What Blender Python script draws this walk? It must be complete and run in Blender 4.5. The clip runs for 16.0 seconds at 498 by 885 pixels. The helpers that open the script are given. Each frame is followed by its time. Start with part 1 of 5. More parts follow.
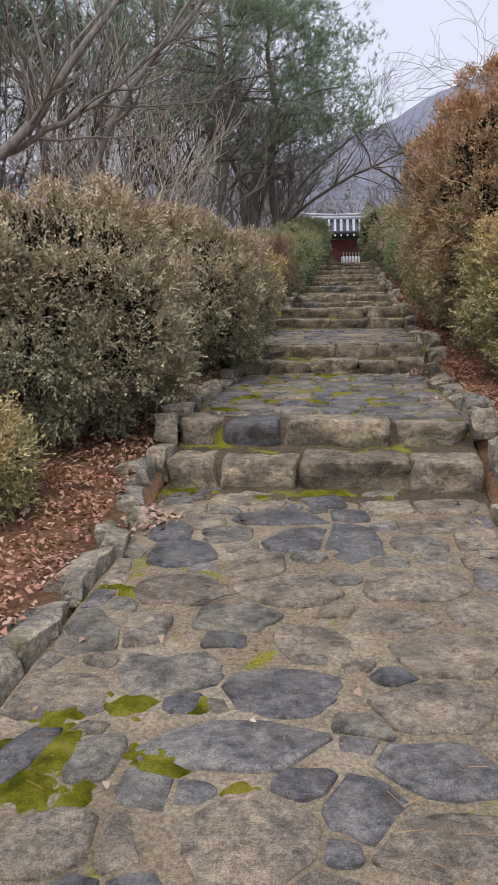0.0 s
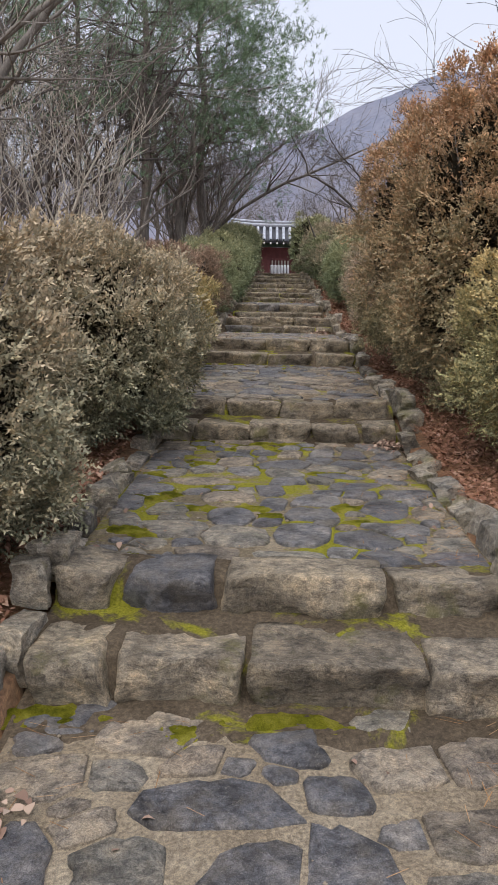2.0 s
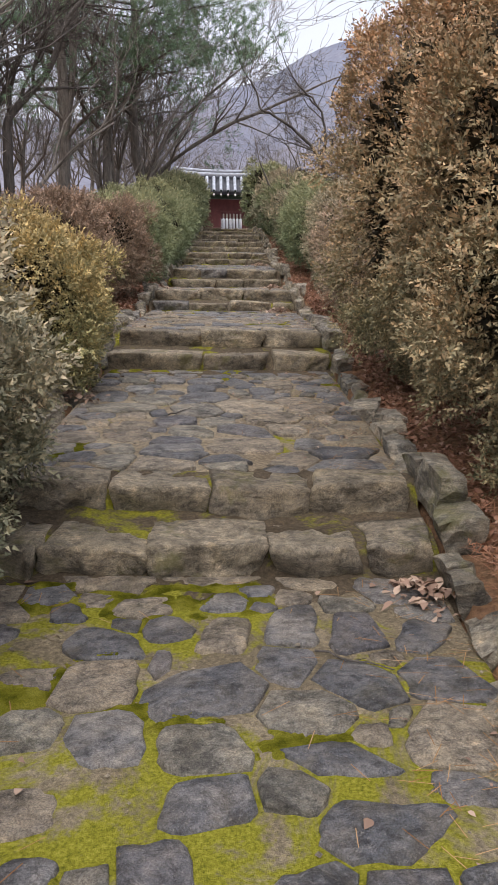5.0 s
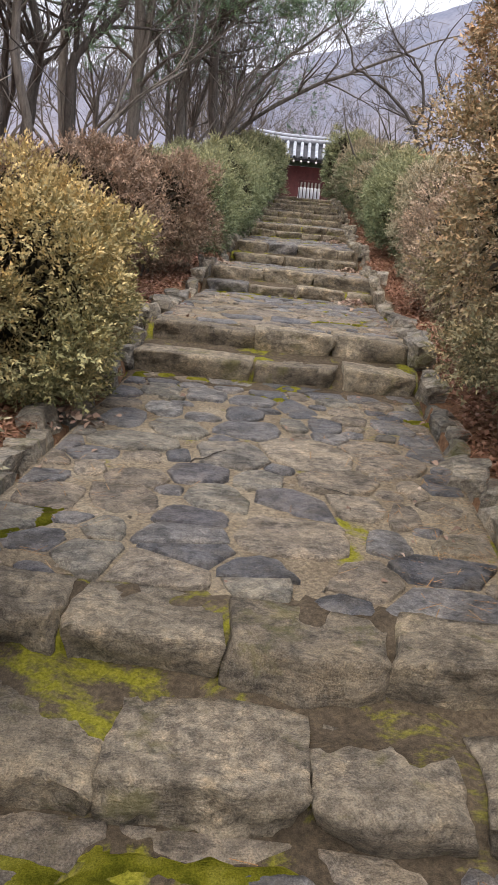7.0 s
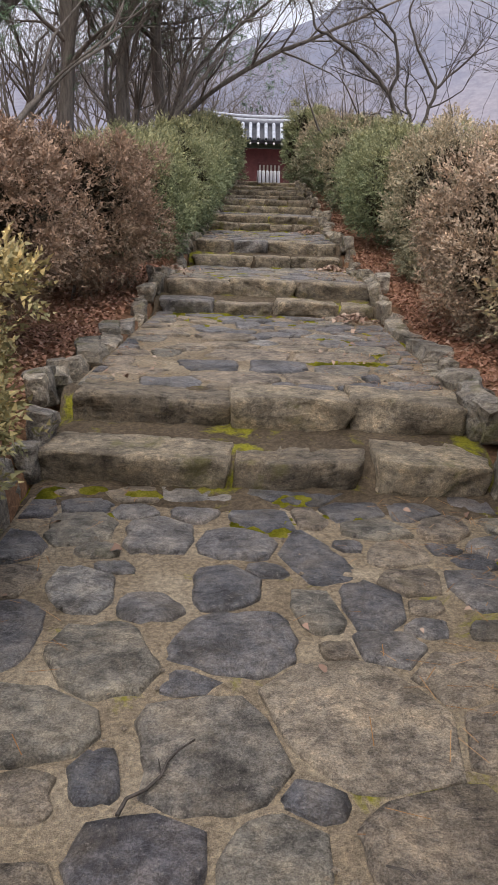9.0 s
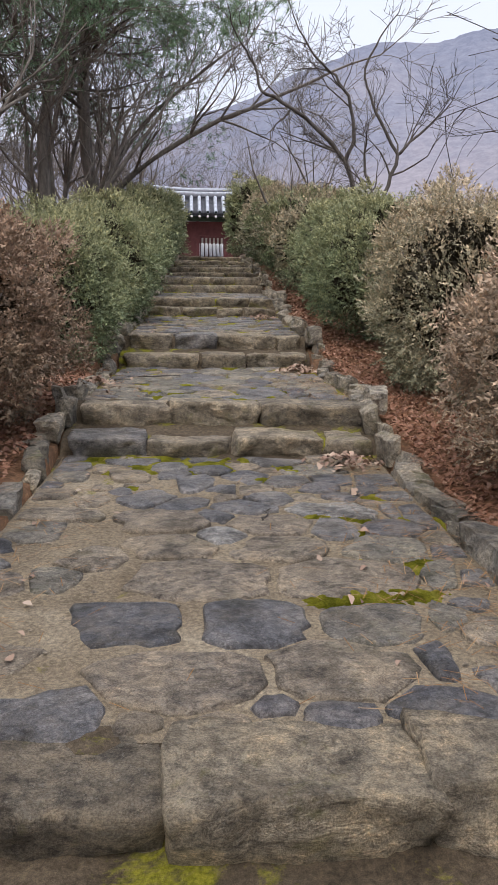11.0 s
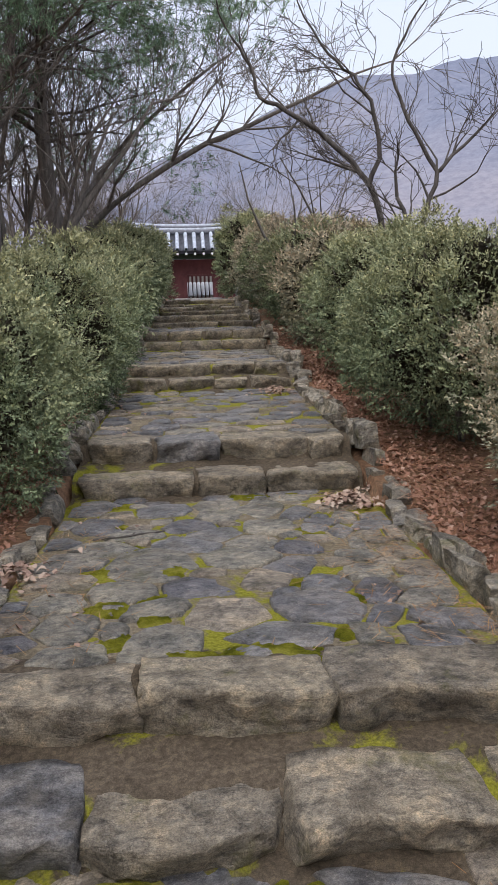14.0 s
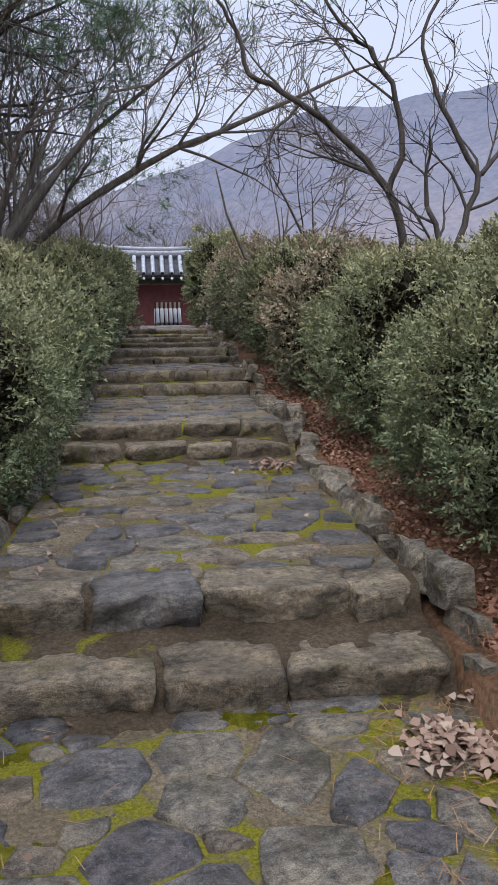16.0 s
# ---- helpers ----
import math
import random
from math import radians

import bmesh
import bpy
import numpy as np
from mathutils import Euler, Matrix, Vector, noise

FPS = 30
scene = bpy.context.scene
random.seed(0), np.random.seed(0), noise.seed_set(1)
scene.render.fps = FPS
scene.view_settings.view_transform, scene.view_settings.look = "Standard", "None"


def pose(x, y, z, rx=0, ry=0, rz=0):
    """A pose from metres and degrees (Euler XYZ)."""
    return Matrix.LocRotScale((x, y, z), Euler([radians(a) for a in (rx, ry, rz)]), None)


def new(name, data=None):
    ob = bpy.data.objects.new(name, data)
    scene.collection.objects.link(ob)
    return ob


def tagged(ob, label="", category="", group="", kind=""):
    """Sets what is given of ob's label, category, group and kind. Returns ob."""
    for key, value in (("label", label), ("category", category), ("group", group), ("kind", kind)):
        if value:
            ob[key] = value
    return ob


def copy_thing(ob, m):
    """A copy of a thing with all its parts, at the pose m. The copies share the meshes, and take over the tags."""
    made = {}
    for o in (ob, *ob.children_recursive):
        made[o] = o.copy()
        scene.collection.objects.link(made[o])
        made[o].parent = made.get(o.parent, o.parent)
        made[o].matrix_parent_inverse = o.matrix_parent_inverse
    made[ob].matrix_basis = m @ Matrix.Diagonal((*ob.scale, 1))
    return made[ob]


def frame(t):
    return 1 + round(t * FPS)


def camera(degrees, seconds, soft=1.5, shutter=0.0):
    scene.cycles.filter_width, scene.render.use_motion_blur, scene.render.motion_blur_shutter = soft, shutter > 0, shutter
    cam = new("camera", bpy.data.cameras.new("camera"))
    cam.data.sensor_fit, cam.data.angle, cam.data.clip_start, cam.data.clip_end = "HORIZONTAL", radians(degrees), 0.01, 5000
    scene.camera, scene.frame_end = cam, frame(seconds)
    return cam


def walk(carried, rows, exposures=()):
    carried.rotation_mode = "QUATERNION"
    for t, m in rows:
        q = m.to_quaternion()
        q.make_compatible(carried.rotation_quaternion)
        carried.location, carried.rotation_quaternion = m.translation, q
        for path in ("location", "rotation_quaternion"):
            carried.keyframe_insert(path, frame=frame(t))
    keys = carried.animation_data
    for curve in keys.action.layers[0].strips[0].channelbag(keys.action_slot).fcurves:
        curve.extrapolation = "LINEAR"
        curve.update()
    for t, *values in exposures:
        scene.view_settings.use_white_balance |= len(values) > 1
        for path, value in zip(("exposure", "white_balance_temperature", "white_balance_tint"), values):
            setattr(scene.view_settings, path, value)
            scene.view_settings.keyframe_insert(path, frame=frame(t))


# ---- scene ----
cam = camera(35.1, 16.0)
METRES, EYE, TILT, LEAN, TURN = 18.1, 1.5, 5.5, 0.0, 0.0
ROWS = [
    (0.0, 0.0, 0.0, 0.0, -0.2, -15.1, 0.75),
    (0.5, -0.0023, 0.0393, -0.0044, 0.02, -14.62, 0.03),
    (1.0, 0.0027, 0.074, -0.004, -0.45, -14.22, -0.84),
    (1.5, 0.0044, 0.0971, 0.0049, -2.53, -14.36, -1.37),
    (2.0, 0.0017, 0.1224, 0.0096, -5.37, -14.9, -1.65),
    (2.5, 0.0049, 0.1534, 0.0053, -7.04, -15.34, -1.51),
    (3.0, 0.0076, 0.187, -0.0004, -8.27, -16.91, -1.06),
    (5.5, 0.0423, 0.334, 0.0089, -8.84, -18.69, -1.93),
    (6.0, 0.0453, 0.3477, 0.0121, -7.27, -20.25, -4.71),
    (6.5, 0.0445, 0.375, 0.007, -4.89, -21.53, -7.36),
    (7.0, 0.0484, 0.4063, 0.0014, -3.01, -20.53, -5.52),
    (7.5, 0.0524, 0.4354, -0.0008, -2.56, -19.09, -3.32),
    (8.0, 0.0542, 0.4686, -0.0045, -3.82, -19.16, -2.57),
    (8.5, 0.0581, 0.501, -0.0072, -4.89, -20.18, -2.23),
    (9.0, 0.0555, 0.5318, -0.0033, -6.18, -21.29, -2.45),
    (11.5, 0.0767, 0.6932, -0.0063, -12.15, -15.62, -1.48),
    (12.0, 0.0846, 0.7242, -0.0081, -13.97, -15.52, -1.4),
    (12.5, 0.0914, 0.7503, 0.0017, -13.82, -15.99, -0.9),
    (13.0, 0.087, 0.7752, 0.0061, -13.44, -15.7, -0.82),
    (13.5, 0.0877, 0.8005, 0.0035, -12.37, -14.92, -0.14),
    (14.0, 0.0907, 0.8352, 0.0006, -11.28, -14.12, 0.45),
    (14.5, 0.0909, 0.876, -0.0031, -11.34, -13.23, 0.58),
    (15.0, 0.102, 0.9154, -0.0072, -11.55, -12.35, 0.94),
    (15.5, 0.1057, 0.9476, -0.01, -12.46, -11.86, 0.36),
    (16.0, 0.1096, 0.9774, -0.0025, -13.58, -12.3, -0.45),
]
EXPOSURES = [(0, 0.34, 6850, 13), (3, 0.44, 6850, 12), (5.5, 0.66, 7050, 13), (7.5, 0.84, 7100, 13), (9, 0.56, 7050, 14), (12, 0.56, 6700, 12), (14, 0.5, 6550, 12), (16, 0.3, 6350, 13)]
walk(cam, [(t, pose(0, 0, EYE, TILT, LEAN, TURN) @ pose(METRES * x, METRES * y, METRES * z, 90 + pitch, roll, yaw)) for t, x, y, z, yaw, pitch, roll in ROWS], EXPOSURES)

# ---- world, sun, exposure ----
SUN_EL, SUN_AZ = radians(58), radians(200)
world = bpy.data.worlds.new("overcast_sky")
scene.world = world
world.use_nodes = True
wn, wl = world.node_tree.nodes, world.node_tree.links
wn.clear()
w_out, w_bg = wn.new("ShaderNodeOutputWorld"), wn.new("ShaderNodeBackground")
w_sky, w_hsv, w_mix = wn.new("ShaderNodeTexSky"), wn.new("ShaderNodeHueSaturation"), wn.new("ShaderNodeMix")
w_sky.sky_type, w_sky.sun_disc = "NISHITA", False
w_sky.sun_elevation, w_sky.sun_rotation = SUN_EL, SUN_AZ
w_sky.air_density, w_sky.dust_density = 1.4, 5.0
w_hsv.inputs["Saturation"].default_value = 0.3
w_mix.data_type = "RGBA"
w_mix.inputs[0].default_value = 0.6
w_mix.inputs[7].default_value = (7.1, 8.0, 10.2, 1)
wl.new(w_sky.outputs[0], w_hsv.inputs["Color"])
wl.new(w_hsv.outputs[0], w_mix.inputs[6])
wl.new(w_mix.outputs[2], w_bg.inputs["Color"])
w_bg.inputs["Strength"].default_value = 0.106
wl.new(w_bg.outputs[0], w_out.inputs[0])
sun = new("sun", bpy.data.lights.new("sun", "SUN"))
sun.data.energy, sun.data.angle, sun.data.color = 1.5, radians(60), (1, 0.96, 0.9)
sun.matrix_world = Matrix.Translation((0, 0, 40)) @ Euler((radians(90) - SUN_EL, 0, -SUN_AZ + math.pi)).to_matrix().to_4x4()

# ---- materials ----
def material(name, rough=0.85, spec=0.3):
    m = bpy.data.materials.new(name)
    m.use_nodes = True
    b = m.node_tree.nodes["Principled BSDF"]
    b.inputs["Roughness"].default_value = rough
    b.inputs["Specular IOR Level"].default_value = spec
    return m, m.node_tree.nodes, m.node_tree.links, b


def ramp(nodes, stops, mode="LINEAR"):
    r = nodes.new("ShaderNodeValToRGB")
    e = r.color_ramp.elements
    r.color_ramp.interpolation = mode
    while len(e) < len(stops):
        e.new(0.5)
    for el, (p, c) in zip(e, stops):
        el.position, el.color = p, (*c, 1)
    return r


def tex(nodes, links, scale, detail=4, rough=0.6, coord="Object", stretch=(1, 1, 1), distort=0.0):
    c, mp, n = nodes.new("ShaderNodeTexCoord"), nodes.new("ShaderNodeMapping"), nodes.new("ShaderNodeTexNoise")
    mp.inputs["Scale"].default_value = stretch
    n.inputs["Scale"].default_value, n.inputs["Detail"].default_value = scale, detail
    n.inputs["Roughness"].default_value, n.inputs["Distortion"].default_value = rough, distort
    links.new(c.outputs[coord], mp.inputs[0])
    links.new(mp.outputs[0], n.inputs["Vector"])
    return n


def world_tex(nodes, links, scale, detail=4, rough=0.6, stretch=(1, 1, 1), distort=0.0):
    g, mp, n = nodes.new("ShaderNodeNewGeometry"), nodes.new("ShaderNodeMapping"), nodes.new("ShaderNodeTexNoise")
    mp.inputs["Scale"].default_value = stretch
    n.inputs["Scale"].default_value, n.inputs["Detail"].default_value = scale, detail
    n.inputs["Roughness"].default_value, n.inputs["Distortion"].default_value = rough, distort
    links.new(g.outputs["Position"], mp.inputs[0])
    links.new(mp.outputs[0], n.inputs["Vector"])
    return n


def mix(nodes, links, fac, a, b, mode="MIX"):
    m = nodes.new("ShaderNodeMix")
    m.data_type, m.blend_type = "RGBA", mode
    for sock, v in ((m.inputs[0], fac), (m.inputs[6], a), (m.inputs[7], b)):
        if isinstance(v, (int, float)):
            sock.default_value = v
        elif isinstance(v, tuple):
            sock.default_value = (*v, 1)
        else:
            links.new(v, sock)
    return m.outputs[2]


def bump(nodes, links, bsdf, height, strength, distance):
    b = nodes.new("ShaderNodeBump")
    b.inputs["Strength"].default_value, b.inputs["Distance"].default_value = strength, distance
    links.new(height, b.inputs["Height"])
    links.new(b.outputs[0], bsdf.inputs["Normal"])
    return b


def piece_random(nodes, links):
    """A value that differs from piece to piece, whether each is an object or an island of a joined mesh."""
    o, g, add, fr = nodes.new("ShaderNodeObjectInfo"), nodes.new("ShaderNodeNewGeometry"), nodes.new("ShaderNodeMath"), nodes.new("ShaderNodeMath")
    add.operation, fr.operation = "ADD", "FRACT"
    links.new(o.outputs["Random"], add.inputs[0])
    links.new(g.outputs["Random Per Island"], add.inputs[1])
    links.new(add.outputs[0], fr.inputs[0])
    return fr.outputs[0]


def stone_material(name, stops, grain=1.0, moss=0.0, rough=0.75, pale=0.35, dusty=0.56, cracks=0.6):
    m, n, l, b = material(name, rough, 0.35)
    base = ramp(n, stops)
    l.new(piece_random(n, l), base.inputs[0])
    blotch = world_tex(n, l, 5.5, 6, 0.65)
    streak = world_tex(n, l, 24, 9, 0.74, (1, 1.25, 1.5), 0.25)
    fine = world_tex(n, l, 180, 3, 0.7)
    r1 = ramp(n, [(0.38, (0.42, 0.41, 0.4)), (0.5, (1, 1, 1)), (0.63, (1.6, 1.5, 1.34))])
    l.new(blotch.outputs[0], r1.inputs[0])
    r2 = ramp(n, [(0.38, (0.4, 0.4, 0.42)), (0.5, (1.04, 1.04, 1.03)), (0.64, (1.68, 1.61, 1.5))])
    l.new(streak.outputs[0], r2.inputs[0])
    r3 = ramp(n, [(0.36, (0.55, 0.55, 0.55)), (0.62, (1.35, 1.35, 1.35))])
    l.new(fine.outputs[0], r3.inputs[0])
    c = mix(n, l, 0.85, base.outputs[0], r1.outputs[0], "MULTIPLY")
    c = mix(n, l, 0.8, c, r2.outputs[0], "MULTIPLY")
    c = mix(n, l, 0.8, c, r3.outputs[0], "MULTIPLY")
    flake = world_tex(n, l, 9, 10, 0.7, (1, 1, 1.6), 1.2)
    rk = ramp(n, [(0.455, (1, 1, 1)), (0.485, (0.45, 0.43, 0.42)), (0.5, (0.42, 0.4, 0.4)), (0.53, (1, 1, 1))])
    l.new(flake.outputs[0], rk.inputs[0])
    c = mix(n, l, cracks, c, rk.outputs[0], "MULTIPLY")
    speck = world_tex(n, l, 75, 4, 0.8)
    rs_ = ramp(n, [(0.58, (0, 0, 0)), (0.68, (0.4, 0.4, 0.4))])
    l.new(speck.outputs[0], rs_.inputs[0])
    c = mix(n, l, rs_.outputs[0], c, (0.5, 0.47, 0.42))
    lich = world_tex(n, l, 13, 5, 0.75, distort=0.4)
    rl = ramp(n, [(0.6, (0, 0, 0)), (0.68, (pale, pale, pale))])
    l.new(lich.outputs[0], rl.inputs[0])
    c = mix(n, l, rl.outputs[0], c, (0.36, 0.34, 0.28))
    dust = world_tex(n, l, 7, 8, 0.72, distort=0.6)
    rd = ramp(n, [(0.46, (0, 0, 0)), (0.66, (dusty, dusty, dusty))])
    l.new(dust.outputs[0], rd.inputs[0])
    sand = mix(n, l, 0.8, (0.36, 0.3, 0.22), r3.outputs[0], "MULTIPLY")
    c = mix(n, l, rd.outputs[0], c, sand)
    if moss:
        mm = world_tex(n, l, 3.2, 6, 0.7, distort=0.3)
        rm = ramp(n, [(0.56, (0, 0, 0)), (0.66, (moss, moss, moss))])
        l.new(mm.outputs[0], rm.inputs[0])
        c = mix(n, l, rm.outputs[0], c, (0.16, 0.16, 0.03))
    l.new(c, b.inputs["Base Color"])
    h = mix(n, l, 0.3, streak.outputs[0], fine.outputs[0])
    h = mix(n, l, 0.5, h, flake.outputs[0])
    bump(n, l, b, h, 1.0, 0.056 * grain)
    return m


STEP_STONE = stone_material("step_stone", [(0, (0.2, 0.174, 0.14)), (0.25, (0.315, 0.273, 0.215)), (0.5, (0.37, 0.322, 0.25)), (0.75, (0.275, 0.243, 0.2)), (1, (0.385, 0.335, 0.265))], 1.2, 0.5)
FLAG_WARM = stone_material("warm_flagstone", [(0, (0.2, 0.173, 0.146)), (0.35, (0.29, 0.252, 0.21)), (0.7, (0.245, 0.213, 0.183)), (1, (0.34, 0.298, 0.247))], 1.0, 0.12)
FLAG_SLATE = stone_material("slate_flagstone", [(0, (0.1, 0.106, 0.125)), (0.4, (0.155, 0.158, 0.175)), (0.75, (0.2, 0.198, 0.205)), (1, (0.12, 0.12, 0.14))], 0.7, 0.06, 0.48, 0.15, 0.24)
FLAG_GREY = stone_material("grey_flagstone", [(0, (0.17, 0.165, 0.15)), (0.5, (0.24, 0.23, 0.205)), (1, (0.2, 0.19, 0.175))], 0.8, 0.14, 0.65, 0.25, 0.36)
FLAG_SPECKLED = stone_material("speckled_granite", [(0, (0.26, 0.26, 0.265)), (1, (0.33, 0.33, 0.33))], 1.0, 0.0, 0.7, 0.9, 0.2)
EDGE_STONE = stone_material("edge_stone", [(0, (0.22, 0.212, 0.195)), (0.4, (0.34, 0.315, 0.27)), (0.7, (0.45, 0.41, 0.345)), (1, (0.28, 0.27, 0.255))], 1.2, 0.5)


def soil_material(name, stops, moss, grit=60):
    m, n, l, b = material(name, 0.95, 0.1)
    a, f, g = world_tex(n, l, 2.4, 6, 0.65), world_tex(n, l, grit, 4, 0.75), world_tex(n, l, 320, 2, 0.6)
    r = ramp(n, stops)
    l.new(a.outputs[0], r.inputs[0])
    rf = ramp(n, [(0.36, (0.45, 0.43, 0.4)), (0.5, (1, 1, 1)), (0.64, (1.75, 1.68, 1.5))])
    l.new(f.outputs[0], rf.inputs[0])
    c = mix(n, l, 0.62, r.outputs[0], rf.outputs[0], "MULTIPLY")
    rg = ramp(n, [(0.35, (0.7, 0.7, 0.7)), (0.62, (1.25, 1.22, 1.15))])
    l.new(g.outputs[0], rg.inputs[0])
    c = mix(n, l, 0.8, c, rg.outputs[0], "MULTIPLY")
    if moss:
        mm, mf = world_tex(n, l, 1.7, 7, 0.7, distort=0.5), world_tex(n, l, 90, 3, 0.7)
        rm = ramp(n, [(1 - moss, (0, 0, 0)), (1.06 - moss, (1, 1, 1))])
        l.new(mm.outputs[0], rm.inputs[0])
        rc = ramp(n, [(0.3, (0.13, 0.135, 0.015)), (0.55, (0.29, 0.28, 0.035)), (0.75, (0.42, 0.39, 0.08))])
        l.new(mf.outputs[0], rc.inputs[0])
        c = mix(n, l, rm.outputs[0], c, rc.outputs[0])
    l.new(c, b.inputs["Base Color"])
    h = mix(n, l, 0.5, f.outputs[0], g.outputs[0])
    bump(n, l, b, h, 0.9, 0.02)
    return m


BED = soil_material("sandy_bed", [(0.3, (0.21, 0.172, 0.13)), (0.5, (0.305, 0.258, 0.198)), (0.7, (0.42, 0.37, 0.3))], 0.4)
BED_MOSSY = soil_material("mossy_bed", [(0.3, (0.14, 0.12, 0.085)), (0.5, (0.225, 0.19, 0.14)), (0.7, (0.33, 0.285, 0.22))], 0.52)
SOIL = soil_material("leafy_soil", [(0.3, (0.16, 0.095, 0.062)), (0.55, (0.26, 0.155, 0.1)), (0.75, (0.2, 0.15, 0.1))], 0.0, 30)
RISER_SOIL = soil_material("riser_soil", [(0.3, (0.075, 0.06, 0.045)), (0.6, (0.145, 0.118, 0.09)), (0.8, (0.11, 0.092, 0.07))], 0.47, 45)


def moss_material():
    m, n, l, b = material("moss", 1.0, 0.05)
    a, f = world_tex(n, l, 8, 4, 0.6), world_tex(n, l, 220, 3, 0.7)
    r = ramp(n, [(0.36, (0.12, 0.125, 0.014)), (0.5, (0.27, 0.26, 0.03)), (0.64, (0.42, 0.385, 0.075))])
    l.new(a.outputs[0], r.inputs[0])
    rf = ramp(n, [(0.3, (0.45, 0.5, 0.4)), (0.65, (1.3, 1.3, 1.2))])
    l.new(f.outputs[0], rf.inputs[0])
    l.new(mix(n, l, 0.9, r.outputs[0], rf.outputs[0], "MULTIPLY"), b.inputs["Base Color"])
    bump(n, l, b, f.outputs[0], 1.0, 0.03)
    return m


MOSS = moss_material()


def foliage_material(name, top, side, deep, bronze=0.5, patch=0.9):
    """Small leaves: bronzed towards the exposed crown, greener on the flanks, darker towards the foot, with patches of
    dieback.
    """
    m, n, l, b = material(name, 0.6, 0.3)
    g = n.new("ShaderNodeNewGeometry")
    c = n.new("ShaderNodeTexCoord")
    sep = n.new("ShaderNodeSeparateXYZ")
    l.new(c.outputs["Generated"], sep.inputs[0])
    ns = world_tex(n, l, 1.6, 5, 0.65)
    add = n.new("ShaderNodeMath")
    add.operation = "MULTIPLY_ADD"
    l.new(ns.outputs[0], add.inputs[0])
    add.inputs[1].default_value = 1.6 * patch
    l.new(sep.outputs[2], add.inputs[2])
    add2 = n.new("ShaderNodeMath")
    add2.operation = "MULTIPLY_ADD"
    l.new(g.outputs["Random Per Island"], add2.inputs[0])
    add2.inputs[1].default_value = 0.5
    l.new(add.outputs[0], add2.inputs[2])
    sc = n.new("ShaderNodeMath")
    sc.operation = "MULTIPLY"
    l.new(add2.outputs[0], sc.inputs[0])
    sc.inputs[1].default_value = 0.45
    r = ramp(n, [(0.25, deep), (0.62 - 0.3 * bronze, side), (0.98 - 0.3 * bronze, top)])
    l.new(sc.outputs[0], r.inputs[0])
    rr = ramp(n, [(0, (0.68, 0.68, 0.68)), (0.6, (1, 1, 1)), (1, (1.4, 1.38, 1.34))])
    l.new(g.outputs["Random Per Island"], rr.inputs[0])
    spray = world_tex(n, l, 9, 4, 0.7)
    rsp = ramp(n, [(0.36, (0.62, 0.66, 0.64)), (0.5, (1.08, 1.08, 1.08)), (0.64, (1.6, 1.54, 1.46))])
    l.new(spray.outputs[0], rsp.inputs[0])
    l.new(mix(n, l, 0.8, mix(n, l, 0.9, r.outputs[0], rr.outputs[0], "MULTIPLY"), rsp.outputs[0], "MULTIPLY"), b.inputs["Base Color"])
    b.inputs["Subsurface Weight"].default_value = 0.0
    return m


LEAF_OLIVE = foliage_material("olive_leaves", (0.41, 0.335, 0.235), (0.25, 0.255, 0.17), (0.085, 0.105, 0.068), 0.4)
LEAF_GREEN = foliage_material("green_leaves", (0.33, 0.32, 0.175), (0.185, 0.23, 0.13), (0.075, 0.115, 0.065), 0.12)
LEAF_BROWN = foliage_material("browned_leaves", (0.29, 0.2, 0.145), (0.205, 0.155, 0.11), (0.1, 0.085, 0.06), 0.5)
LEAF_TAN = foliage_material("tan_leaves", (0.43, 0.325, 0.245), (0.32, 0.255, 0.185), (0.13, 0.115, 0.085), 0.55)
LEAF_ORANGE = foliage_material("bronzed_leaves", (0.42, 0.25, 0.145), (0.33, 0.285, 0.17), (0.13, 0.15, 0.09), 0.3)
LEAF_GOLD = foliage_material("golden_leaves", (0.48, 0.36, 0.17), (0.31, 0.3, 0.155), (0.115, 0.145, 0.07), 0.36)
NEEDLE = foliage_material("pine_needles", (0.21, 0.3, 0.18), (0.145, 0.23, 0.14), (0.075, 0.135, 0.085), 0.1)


def bark_material(name, a, b_, scale=14):
    m, n, l, b = material(name, 0.95, 0.15)
    t, f = tex(n, l, scale, 6, 0.7, "Object", (1, 1, 0.22)), tex(n, l, 90, 3, 0.7)
    r = ramp(n, [(0.3, a), (0.7, b_)])
    l.new(t.outputs[0], r.inputs[0])
    rf = ramp(n, [(0.3, (0.65, 0.65, 0.65)), (0.7, (1.25, 1.25, 1.25))])
    l.new(f.outputs[0], rf.inputs[0])
    l.new(mix(n, l, 0.8, r.outputs[0], rf.outputs[0], "MULTIPLY"), b.inputs["Base Color"])
    bump(n, l, b, t.outputs[0], 0.8, 0.02)
    return m


BARK_GREY = bark_material("grey_bark", (0.13, 0.122, 0.11), (0.3, 0.28, 0.255))
BARK_DARK = bark_material("dark_bark", (0.045, 0.041, 0.038), (0.135, 0.12, 0.11))
BARK_BROWN = bark_material("brown_bark", (0.085, 0.076, 0.068), (0.235, 0.21, 0.188))
BARK_PALE = bark_material("pale_twigs", (0.3, 0.27, 0.23), (0.52, 0.48, 0.41), 30)


def plain(name, col, rough=0.7, var=0.35, scale=12, spec=0.3):
    m, n, l, b = material(name, rough, spec)
    t = tex(n, l, scale, 5, 0.65)
    r = ramp(n, [(0.3, tuple(v * (1 - var) for v in col)), (0.7, tuple(v * (1 + var) for v in col))])
    l.new(t.outputs[0], r.inputs[0])
    l.new(r.outputs[0], b.inputs["Base Color"])
    bump(n, l, b, t.outputs[0], 0.3, 0.01)
    return m


